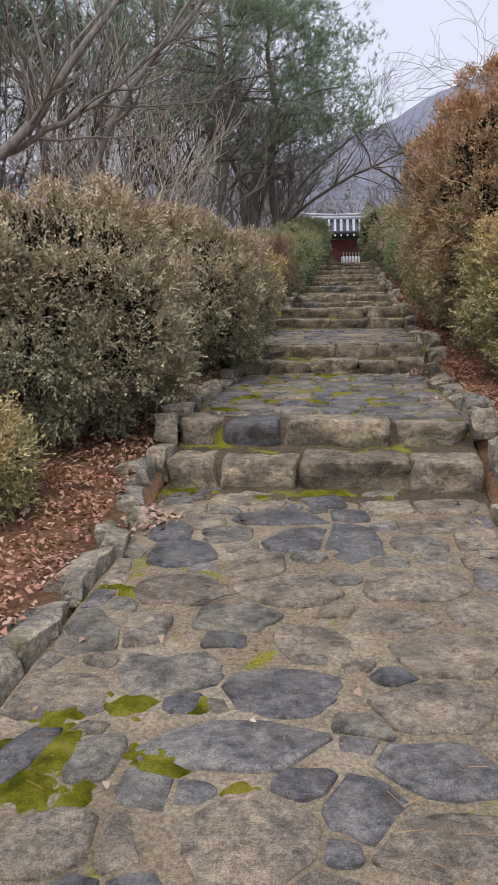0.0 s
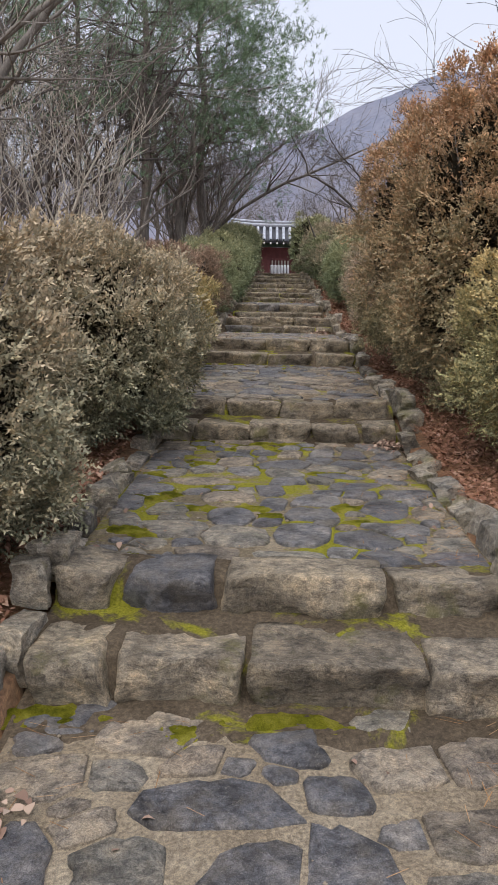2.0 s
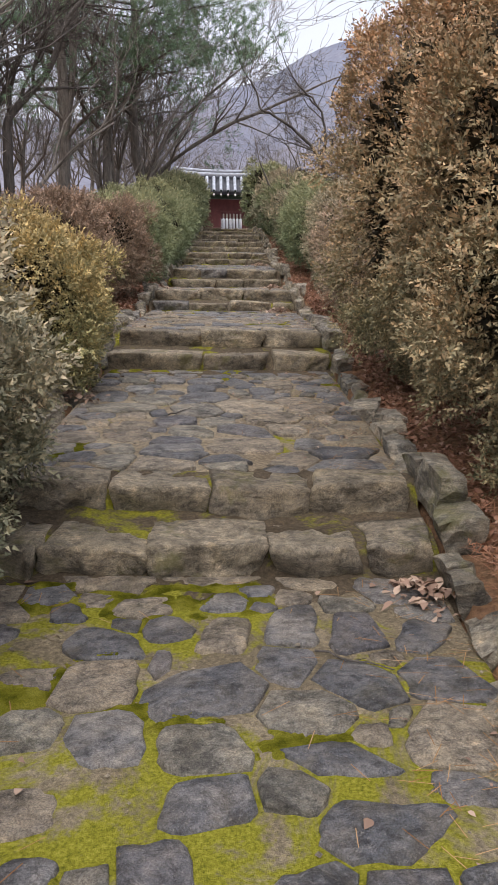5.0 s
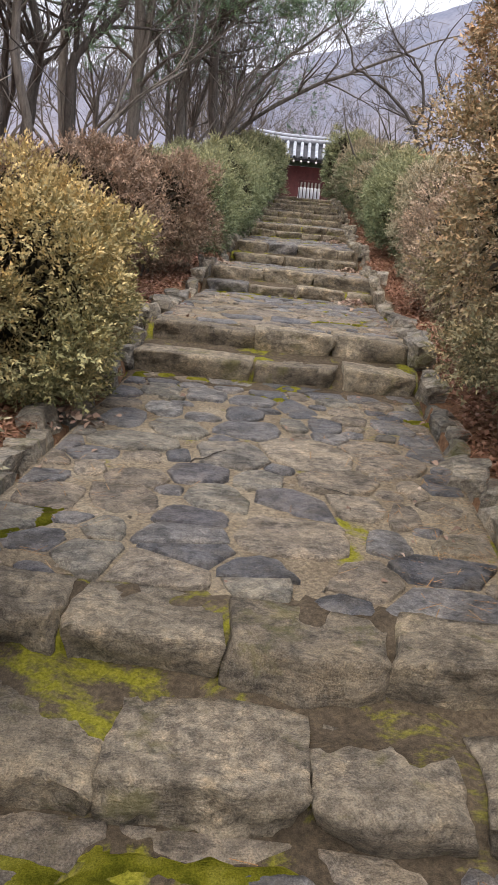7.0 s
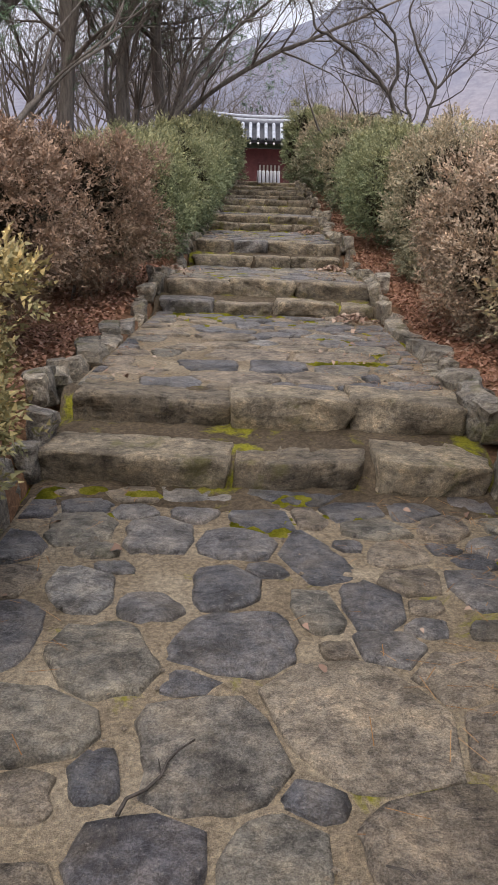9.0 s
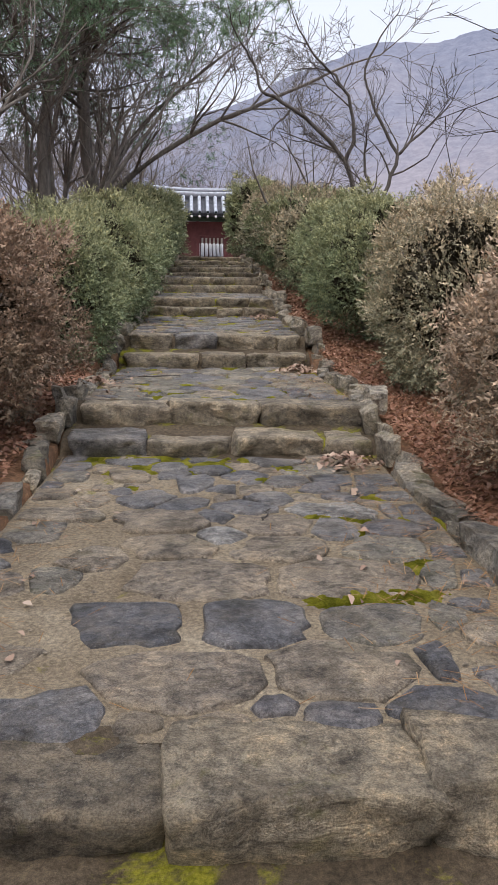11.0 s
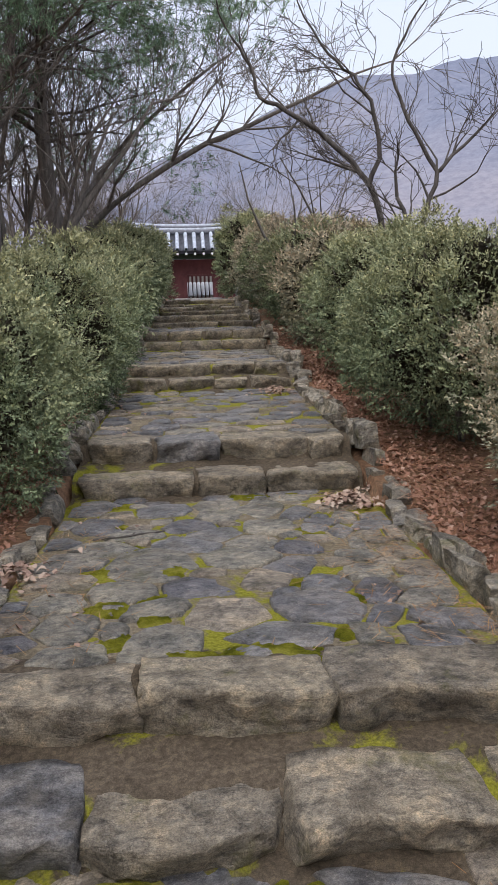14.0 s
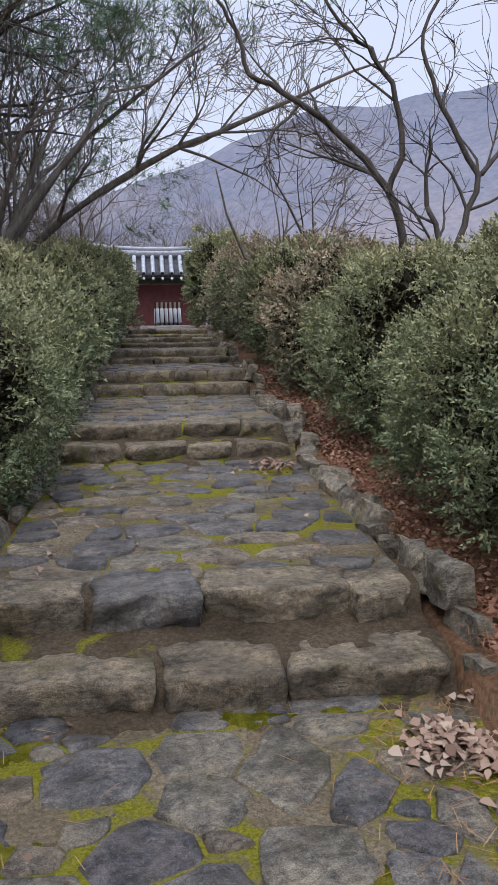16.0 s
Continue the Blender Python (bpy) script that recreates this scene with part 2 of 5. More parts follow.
def litter_material(name, stops):
    m, n, l, b = material(name, 0.8, 0.2)
    r = ramp(n, stops)
    l.new(piece_random(n, l), r.inputs[0])
    l.new(r.outputs[0], b.inputs["Base Color"])
    return m


LITTER = litter_material("dry_leaves", [(0, (0.13, 0.07, 0.05)), (0.4, (0.3, 0.155, 0.105)), (0.8, (0.42, 0.24, 0.17)), (1, (0.5, 0.35, 0.27))])
DRIFT = litter_material("pale_dry_leaves", [(0, (0.17, 0.11, 0.085)), (0.4, (0.33, 0.22, 0.17)), (0.8, (0.44, 0.32, 0.25)), (1, (0.52, 0.42, 0.34))])
ROOF_TILE = plain("grey_roof_tile", (0.42, 0.46, 0.53), 0.6, 0.3, 6)
ROOF_DARK = plain("dark_pan_tile", (0.14, 0.15, 0.175), 0.7, 0.3, 6)
RED_WOOD = plain("oxblood_wood", (0.1, 0.033, 0.035), 0.7, 0.3, 3)
GREEN_WOOD = plain("dull_green_wood", (0.04, 0.075, 0.06), 0.7, 0.3, 3)
# white of the rafter ends, and sky reflection painted on the farther roof's tiles
WHITE_AND_SKY_SHEEN = plain("white_and_sky_sheen", (0.74, 0.75, 0.78), 0.85, 0.08, 3)
GRANITE = plain("gate_granite", (0.4, 0.38, 0.35), 0.85, 0.25, 20)


def hill_material():
    m, n, l, b = material("wooded_hill_painted_haze", 1.0, 0.0)
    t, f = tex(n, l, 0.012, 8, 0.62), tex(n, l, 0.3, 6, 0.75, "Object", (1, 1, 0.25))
    # distance haze is put into the hill's colour as a blue-grey tint
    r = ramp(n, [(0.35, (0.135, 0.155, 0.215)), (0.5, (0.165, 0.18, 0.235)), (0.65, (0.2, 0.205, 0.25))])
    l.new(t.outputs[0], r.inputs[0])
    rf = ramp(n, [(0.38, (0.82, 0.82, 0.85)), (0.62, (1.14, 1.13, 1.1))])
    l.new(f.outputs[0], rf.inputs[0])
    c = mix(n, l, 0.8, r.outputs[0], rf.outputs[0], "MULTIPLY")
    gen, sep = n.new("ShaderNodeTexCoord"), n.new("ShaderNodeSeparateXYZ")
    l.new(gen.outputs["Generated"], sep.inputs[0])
    # fog low on the hill, painted as a warmer, lighter tint
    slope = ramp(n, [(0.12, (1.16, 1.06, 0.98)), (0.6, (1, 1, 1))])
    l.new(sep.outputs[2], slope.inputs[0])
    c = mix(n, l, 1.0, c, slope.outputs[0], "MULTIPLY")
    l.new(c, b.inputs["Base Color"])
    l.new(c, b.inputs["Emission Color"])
    # faint glow adds to the painted haze; the hill is no light source
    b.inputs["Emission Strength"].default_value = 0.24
    return m


HILL = hill_material()

# ---- the plan: along the path (s), across it (u), height (z) ----
TURN_PATH = -7.4
SITE = pose(-0.19, 0, 0, 0, 0, TURN_PATH)
HALF = 1.03
# nose of the lower step, its top, nose of the upper step, its top, height of the foot
STEPS = [
    (5.12, 0.51, 5.58, 0.70, 0.30), (8.98, 0.91, 9.45, 1.07, 0.75), (13.02, 1.33, 13.47, 1.50, 1.16),
    (17.05, 1.62, 17.52, 1.78, 1.49), (20.66, 1.89, 21.12, 2.06, 1.72), (24.65, 2.29, 25.12, 2.44, 2.15),
    (28.35, 2.66, 28.85, 2.83, 2.50), (31.6, 2.98, 32.1, 3.11, 2.86), (34.9, 3.25, 35.4, 3.37, 3.14), (37.9, 3.49, 38.4, 3.62, 3.39)]
PROFILE = [(-40.0, -2.2), (-2.0, -0.1), (0.0, 0.0)]
for lo, zlo, up, zup, foot in STEPS:
    PROFILE += [(lo, foot), (up, zup)]
PROFILE += [(44.0, 3.85), (52.0, 4.1), (75.0, 4.6)]


def ground_z(s):
    return float(np.interp(s, [p[0] for p in PROFILE], [p[1] for p in PROFILE]))


def bank_z(s):
    """The soil beside the path: the same climb, evened out."""
    return sum(ground_z(s + d) for d in (-1.2, -0.6, 0, 0.6, 1.2)) / 5


def at(s, u, z=0.0, rz=0.0):
    return SITE @ pose(u, s, z, 0, 0, rz)


def place(s, u, z=0.0):
    return SITE @ Vector((u, s, z))


# ---- builders ----
def link_mesh(name, verts, faces, mat, parent=None, smooth=False, label="", m=None):
    me = bpy.data.meshes.new(name)
    me.from_pydata([tuple(v) for v in verts], [], faces)
    me.materials.append(mat)
    if smooth:
        me.shade_smooth()
    ob = new(name, me)
    if parent:
        ob.parent = parent
    if m is not None:
        ob.matrix_basis = m
    if label:
        ob["label"] = label
    return ob


def quads_mesh(name, verts, mat, parent=None, label="", n=4, smooth=False):
    """Loose faces of n corners each, from an array of corners."""
    verts = np.asarray(verts, dtype=np.float32).reshape(-1, 3)
    count = len(verts) // n
    me = bpy.data.meshes.new(name)
    me.vertices.add(len(verts))
    me.vertices.foreach_set("co", verts.ravel())
    me.loops.add(len(verts))
    me.loops.foreach_set("vertex_index", np.arange(len(verts), dtype=np.int32))
    me.polygons.add(count)
    me.polygons.foreach_set("loop_start", np.arange(0, len(verts), n, dtype=np.int32))
    me.update(calc_edges=True)
    me.materials.append(mat)
    ob = new(name, me)
    if parent:
        ob.parent = parent
    if label:
        ob["label"] = label
    return ob


def part(name, bm, mat, parent, label="", smooth=False):
    me = bpy.data.meshes.new(name)
    bm.to_mesh(me)
    bm.free()
    me.materials.append(mat)
    if smooth:
        me.shade_smooth()
    ob = new(name, me)
    ob.parent = parent
    if label:
        ob["label"] = label
    return ob


def thing(name, m, label, category, group="", kind=""):
    ob = new(name)
    ob.matrix_basis = m
    ob.empty_display_size = 0.2
    return tagged(ob, label, category, group, kind)


def box(bm, x0, x1, y0, y1, z0, z1, bevel=0.0):
    r = bmesh.ops.create_cube(bm, size=1, matrix=Matrix.LocRotScale(((x0 + x1) / 2, (y0 + y1) / 2, (z0 + z1) / 2), None, (abs(x1 - x0), abs(y1 - y0), abs(z1 - z0))))
    if bevel:
        vs = set(r["verts"])
        es = [e for e in bm.edges if e.verts[0] in vs and e.verts[1] in vs]
        bmesh.ops.bevel(bm, geom=es, offset=bevel, segments=2, affect="EDGES")


def block_mesh(name, w, d, h, rough, seed, cuts=(5, 3, 3), corner=0.28):
    """A hand-split stone block, w along x, d along y, h up from 0: a worn rounded top edge, an undercut foot, ends out of square and an uneven face."""
    nx, ny, nz = cuts
    bm = bmesh.new()
    rnd = random.Random(seed)
    lean_l, lean_r, foot_l, foot_r = (rnd.uniform(-0.05, 0.05) for _ in range(4))
    under, bow, drop = rnd.uniform(0.04, 0.1), rnd.uniform(-0.03, 0.05), rnd.uniform(-0.06, 0.06)
    grid = {}
    def vert(i, j, k):
        if (i, j, k) not in grid:
            p = Vector((i / nx * 2 - 1, j / ny * 2 - 1, k / nz * 2 - 1))
            q = 7.0
            r = (abs(p.x) ** q + abs(p.y) ** q + abs(p.z) ** q) ** (1 / q)
            m = max(abs(p.x), abs(p.y), abs(p.z))
            p = p * (1 - corner + corner * m / max(r, 1e-6))
            v = Vector((p.x * w / 2, p.y * d / 2, (p.z + 1) * h / 2))
            front, low, side = max(0, -p.y), (1 - p.z) / 2, p.x
            v.x += (lean_r if side > 0 else lean_l) * abs(side) * p.z * 0.6 + (foot_r if side > 0 else foot_l) * abs(side) * front * 0.5
            v.y += front * (under * low ** 1.5 + bow * side * side)
            v.z += drop * h * side * (1 - low) - 0.3 * h * max(0, abs(side) - 0.8) * (1 - low) * front
            o = Vector((seed * 7.3, seed * 1.7, seed))
            off = noise.noise_vector(v * 3.1 + o) * rough
            off += noise.noise_vector(v * 8.0 + o * 1.3) * rough * 0.55
            off += noise.noise_vector(v * 24.0 + o * 0.7) * rough * 0.26
            ledge = noise.noise(v * 5.5 + o * 2.1)
            off.y += front * rough * (0.55 if ledge > 0.1 else 0.0)
            off.z *= 0.36
            grid[(i, j, k)] = bm.verts.new(v + off)
        return grid[(i, j, k)]
    for i in range(nx):
        for j in range(ny):
            for k in (0, nz):
                f = [vert(i, j, k), vert(i + 1, j, k), vert(i + 1, j + 1, k), vert(i, j + 1, k)]
                bm.faces.new(f if k else f[::-1])
    for i in range(nx):
        for k in range(nz):
            for j in (0, ny):
                f = [vert(i, j, k), vert(i + 1, j, k), vert(i + 1, j, k + 1), vert(i, j, k + 1)]
                bm.faces.new(f if j == 0 else f[::-1])
    for j in range(ny):
        for k in range(nz):
            for i in (0, nx):
                f = [vert(i, j, k), vert(i, j + 1, k), vert(i, j + 1, k + 1), vert(i, j, k + 1)]
                bm.faces.new(f if i else f[::-1])
    me = bpy.data.meshes.new(name)
    bm.to_mesh(me)
    bm.free()
    me.shade_smooth()
    return me


# ---- ground, reaching the horizon ----
def build_ground():
    ss = sorted(set([-1500, -700, -300, -120, -60] + list(np.arange(-40, 60.1, 0.5)) + [64, 70, 80, 100, 160, 300, 600, 1500]))
    us = sorted(set([-1500, -600, -250, -100, -50, -30, -20, -14, -10, -8, -6.5] + list(np.arange(-5, 5.1, 0.33)) + [-1.06, 1.06, -1.09, 1.09, 6.5, 8, 10, 14, 20, 30, 50, 100, 250, 600, 1500]))
    verts, faces = [], []
    for s in ss:
        for u in us:
            z = bank_z(max(-40, min(75, s)))
            if abs(u) < 1.08 and -40 < s < 52:
                z = min(ground_z(s - 0.6), ground_z(s + 0.6), z) - 0.22
            elif abs(u) < 8:
                z += 0.03 * noise.noise(Vector((s * 0.9, u * 0.9, 0))) - 0.02
                if abs(u) < 1.2:
                    z -= 0.03
            verts.append(tuple(place(s, u, z)))
    n = len(us)
    for i in range(len(ss) - 1):
        for j in range(n - 1):
            a = i * n + j
            faces.append((a, a + 1, a + n + 1, a + n))
    return tagged(link_mesh("ground", verts, faces, SOIL, smooth=True), "reddish brown soil under the hedges, strewn with dry leaves", "ground", kind="structure")


build_ground()


def build_hill(name, dist, az0, az1, crest, seed, label):
    """A wooded ridge: crest(azimuth) gives its height."""
    verts, faces = [], []
    na, nr = 700, 12
    for i in range(na + 1):
        az = az0 + (az1 - az0) * i / na
        h = crest(az) * (1 + 0.05 * noise.noise(Vector((az * 0.25, seed, 0))) + 0.007 * noise.noise(Vector((az * 1.4, seed, 3))) + 0.006 * noise.noise(Vector((az * 16, seed, 5))))
        for j in range(nr + 1):
            f = j / nr
            d = dist * (0.45 + 0.55 * f)
            z = h * (f ** 1.25) + 2.0 + (noise.noise(Vector((az * 0.3, f * 4, seed))) * 0.02 * h * (1 if j < nr else 0.1))
            a = radians(az)
            verts.append((d * math.sin(a), d * math.cos(a), z))
    for i in range(na):
        for j in range(nr):
            a = i * (nr + 1) + j
            faces.append((a, a + nr + 1, a + nr + 2, a + 1))
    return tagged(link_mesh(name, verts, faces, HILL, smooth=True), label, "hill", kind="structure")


build_hill("backdrop_hill", 420, -100, 110, lambda az: 420 * math.tan(radians(9 + 7.0 * (1 / (1 + math.exp(-(az - 10) / 4))))), 2, "wooded hillside in winter, distance haze painted in as blue grey")


# ---- stone steps ----
JOINTS = [
    ((-0.69, -0.13, 0.58), (-0.75, -0.28, 0.49)), ((-0.75, -0.27, 0.27, 0.72), (-0.5, -0.03, 0.51)),
    ((-0.17, 0.47), (-0.18, 0.41)), ((-0.5, 0.08, 0.68), (-0.37, 0.27)), ((-0.18, 0.35), (-0.49, 0.04, 0.71)),
    ((-0.5, 0.05, 0.5), (-0.48, 0.05, 0.58)), ((-0.4, 0.3), (-0.6, 0.0, 0.5)), ((-0.3, 0.35), (-0.5, 0.1)), ((-0.45, 0.2), (-0.2, 0.5)), ((-0.4, 0.3), (-0.3, 0.4))]
SLATE_STEPS = ((0, 1, 1), (4, 1, 1), (3, 0, 0))
rng = random.Random(11)
for i, (lo, zlo, up, zup, foot) in enumerate(STEPS):
    h1, h2, D = zlo - foot, zup - foot, up - lo
    prof = [(-0.26, -0.04), (-0.14, -0.004), (-0.05, 0.004), (0.03, 0.01), (0.1, 0.014), (0.14, h1 - 0.05), (0.22, h1 - 0.02), (0.3, h1 - 0.005), (D - 0.06, h1 + 0.002), (D + 0.02, h1 + 0.012), (D + 0.1, h1 + 0.016), (D + 0.14, h2 - 0.05), (D + 0.2, h2 - 0.022), (D + 0.3, h2 - 0.012), (D + 0.46, h2 - 0.03)]
    nu = 60 if i < 6 else 24
    verts, faces = [], []
    for y, z in prof:
        for j in range(nu + 1):
            x = -HALF - 0.03 + (2 * HALF + 0.06) * j / nu
            lump = noise.noise(Vector((x * 6, y * 6, i))) * 0.022 + noise.noise(Vector((x * 21, y * 21, i))) * 0.012
            verts.append((x, y + lump * 0.6, z + (lump if -0.2 < y < D + 0.4 else lump * 0.2)))
    for q in range(len(prof) - 1):
        for j in range(nu):
            a = q * (nu + 1) + j
            faces.append((a, a + 1, a + nu + 2, a + nu + 1))
    me = bpy.data.meshes.new("stone_steps")
    me.from_pydata(verts, [], faces)
    me.shade_smooth()
    me.materials.append(RISER_SOIL)
    flight = new("stone_steps", me)
    flight.matrix_basis = at(lo, 0, foot)
    tagged(flight, "pair of rough hewn granite steps packed with mossy soil", "steps", "stone steps up the path", "structure")
    fine = (18, 8, 9) if i < 6 else (8, 5, 4)
    for c, (nose, top, base) in enumerate(((lo, zlo, foot), (up, zup, zlo))):
        ends = [-HALF + rng.uniform(-0.04, 0.05), *JOINTS[i][c], HALF + rng.uniform(-0.05, 0.04)]
        for k, (a, b) in enumerate(zip(ends, ends[1:])):
            h = top - base + 0.05
            d = rng.uniform(0.35, 0.43) if c == 0 else rng.uniform(0.31, 0.37)
            me = block_mesh("stone", (b - a) - 0.022, d, h + rng.uniform(-0.012, 0.02), 0.038, rng.uniform(0, 90), fine, 0.08 if (i, c, k) in SLATE_STEPS else rng.uniform(0.18, 0.36))
            me.materials.append(FLAG_SLATE if (i, c, k) in SLATE_STEPS else STEP_STONE)
            st = new("stone", me)
            st.parent = flight
            st.matrix_basis = pose((a + b) / 2, nose - lo + d / 2 + rng.uniform(-0.035, 0.03), base - foot - 0.05, rng.uniform(-1, 1.5), rng.uniform(-1, 1), rng.uniform(-2, 2))


# ---- paving ----
def outline(stone, rnd, count=22):
    """The rim of a worn flagstone: a rounded, uneven block of the given half width and depth."""
    cx, cy, w, d, turn, _ = stone
    q = rnd.uniform(3.0, 7.0)
    co, si = math.cos(radians(turn)), math.sin(radians(turn))
    skew, taper = rnd.uniform(-0.35, 0.35), rnd.uniform(-0.25, 0.25)
    nicks = [(rnd.uniform(0, 6.283), rnd.uniform(0.06, 0.2)) for _ in range(2)]
    rim = []
    for i in range(count):
        a = 6.28319 * (i + rnd.uniform(-0.22, 0.22)) / count
        r = 1 / (abs(math.cos(a)) ** q + abs(math.sin(a)) ** q) ** (1 / q)
        r *= 1 + rnd.uniform(-0.075, 0.05) - sum(k * max(0, 1 - abs((a - b + 3.1416) % 6.2832 - 3.1416) / 0.5) for b, k in nicks)
        x, y = w * r * math.cos(a), d * r * math.sin(a)
        x, y = x * (1 + taper * y / d) + skew * y, y
        rim.append((cx + x * co - y * si, cy + x * si + y * co))
    return rim


def reach(stone, dx, dy):
    """How far a stone goes from its middle in a direction."""
    _, _, w, d, turn, _ = stone
    a = math.atan2(dy, dx) - radians(turn)
    return 1 / math.hypot(math.cos(a) / w, math.sin(a) / d)


def cut(poly, x, y, nx, ny):
    """The part of a polygon behind the line through (x, y) with the normal (nx, ny)."""
    out = []
    for (ax, ay), (bx, by) in zip(poly, poly[1:] + poly[:1]):
        da, db = (ax - x) * nx + (ay - y) * ny, (bx - x) * nx + (by - y) * ny
        if da <= 0:
            out.append((ax, ay))
        if da * db < 0:
            k = da / (da - db)
            out.append((ax + (bx - ax) * k, ay + (by - ay) * k))
    return out


def fitted(stones, x0, x1, y0, y1, gap, rnd):
    """Each stone's rim, trimmed where it would meet its neighbours or the edge of the landing."""
    made = []
    for i, p in enumerate(stones):
        poly = outline(p, rnd)
        for x, y, nx, ny in ((x0, 0, -1, 0), (x1, 0, 1, 0), (0, y0, 0, -1), (0, y1, 0, 1)):
            poly = cut(poly, x, y, nx, ny)
        for j, q in enumerate(stones):
            dx, dy = q[0] - p[0], q[1] - p[1]
            far = math.hypot(dx, dy)
            if i == j or far > 1.0 or far < 1e-4 or len(poly) < 3:
                continue
            dx, dy = dx / far, dy / far
            rp, rq = reach(p, dx, dy), reach(q, dx, dy)
            if far < (rp + rq) * 1.25:
                k = far * rp / (rp + rq) - gap * 0.5
                poly = cut(poly, p[0] + dx * k, p[1] + dy * k, dx, dy)
        made.append(poly if len(poly) > 4 else None)
    return made


def flag_geometry(poly, rnd, high):
    """A worn stone from its rim: steep sides, a rounded lip and a slightly uneven, domed face."""
    cx, cy = sum(p[0] for p in poly) / len(poly), sum(p[1] for p in poly) / len(poly)
    count = len(poly)
    verts, faces = [], []
    tilt_x, tilt_y = rnd.uniform(-0.03, 0.03), rnd.uniform(-0.025, 0.03)
    o = Vector((rnd.uniform(0, 90), rnd.uniform(0, 90), 0))
    for inset, z in ((-0.002, -0.035), (0.0, high * 0.4), (0.007, high * 0.85), (0.022, high), (-1, high + 0.003)):
        for x, y in poly:
            d = math.dist((x, y), (cx, cy)) or 1e-3
            f = 0.5 if inset == -1 else 1 - min(0.45, inset / d)
            px, py = (x - cx) * f, (y - cy) * f
            lump = 0.006 * noise.noise(Vector((px * 9, py * 9, 0)) + o) if z > 0 else 0
            verts.append((px, py, z + px * tilt_x + py * tilt_y + lump))
    verts.append((0, 0, high + 0.003 + 0.006 * noise.noise(o)))
    for r in range(4):
        for i in range(count):
            j = (i + 1) % count
            faces.append((r * count + i, r * count + j, (r + 1) * count + j, (r + 1) * count + i))
    for i in range(count):
        faces.append((4 * count + i, 4 * count + (i + 1) % count, 5 * count))
    return (cx, cy), verts, faces


PARTS_LEFT = [300]


def landing(index, s0, s1, z0, z1, given=None, gap=0.018):
    rnd = random.Random(40 + index)
    length = s1 - s0
    # the bed of sand and mortar
    cell = 0.04 if index < 6 else 0.1
    nu, nv = int(2.2 / cell), max(6, int(length / cell))
    verts, faces = [], []
    for i in range(nv + 1):
        for j in range(nu + 1):
            y, x = length * i / nv, -HALF - 0.04 + (2 * HALF + 0.08) * j / nu
            q = Vector((x, y + s0, 1))
            z = (z1 - z0) * i / nv - 0.001 + 0.012 * noise.noise(q * 3.5) + 0.008 * noise.noise(q * 11) + 0.004 * noise.noise(q * 27) - (0.12 if j in (0, nu) else 0)
            verts.append((x, y, z))
    for i in range(nv):
        for j in range(nu):
            a = i * (nu + 1) + j
            faces.append((a, a + 1, a + nu + 2, a + nu + 1))
    bed = link_mesh("pavement", verts, faces, BED_MOSSY if index in (1, 4, 5) else BED, smooth=True, m=at(s0, 0, z0))
    tagged(bed, "flagstone landing of irregular slate and granite bedded in sandy mortar with moss", "pavement", "landings of the path", "structure")
    stones = [(u, s, w * 1.03, d * 1.03, turn, tone) for u, s, w, d, turn, tone in given or ()]
    told = len(stones)
    y = 0.1
    while y < length:
        x = -HALF + rnd.uniform(0, 0.2)
        while x < HALF:
            w, d = rnd.uniform(0.09, 0.24), rnd.uniform(0.1, 0.17)
            px, py = x + rnd.uniform(-0.06, 0.06), y + rnd.uniform(-0.06, 0.06)
            free = [math.hypot(px - p[0], py - p[1]) - reach(p, px - p[0], py - p[1]) for p in stones[:told]]
            room = min(free) if free else 1
            if room > 0.045:
                stones.append((px, py, min(w, room * 1.3), min(d, room), rnd.uniform(-14, 14), rnd.uniform(0.22, 1)))
            x += rnd.choice((0.27, 0.34, 0.42, 0.5)) if room > 0.2 else 0.15
        y += 0.27 if told == 0 else 0.16
    kept = []
    for k, p in enumerate(stones):
        if k < told or all(math.hypot((p[0] - q[0]) / (p[2] + q[2]), (p[1] - q[1]) / (p[3] + q[3])) > 0.72 for q in kept):
            kept.append(p)
    polys = fitted(kept, -HALF + 0.02, HALF - 0.02, 0.0, length - 0.03, gap, rnd)
    rest = {}
    slope = math.atan2(z1 - z0, length)
    for p, poly in zip(kept, polys):
        if not poly:
            continue
        (cx, cy), v, f = flag_geometry(poly, rnd, rnd.uniform(0.009, 0.022))
        z = (z1 - z0) * cy / length
        tone = p[5]
        mat = FLAG_SLATE if tone > 0.62 else FLAG_GREY if tone > 0.45 else FLAG_WARM if tone > 0.2 else FLAG_SPECKLED
        if PARTS_LEFT[0] > 0 and index <= 6:
            PARTS_LEFT[0] -= 1
            st = link_mesh("paving_stone", v, f, mat, bed, True, m=pose(cx, cy, z, math.degrees(slope)))
        else:
            rest_v, rest_f = rest.setdefault(mat, ([], []))
            k = len(rest_v)
            rest_v += [(a + cx, b + cy, c + z) for a, b, c in v]
            rest_f += [tuple(k + q for q in face) for face in f]
    for mat, (rest_v, rest_f) in rest.items():
        tagged(link_mesh("paving_stones", rest_v, rest_f, mat, bed, True), kind="stuff")
    return bed


PREV = (-6.0, -0.35)
LANDINGS = []
for i, (lo, zlo, up, zup, foot) in enumerate(STEPS):
    LANDINGS.append((PREV[0], lo + 0.1, PREV[1], foot))
    PREV = (up + 0.3, zup - 0.018)
LANDINGS.append((PREV[0], 52.6, PREV[1], 4.1))
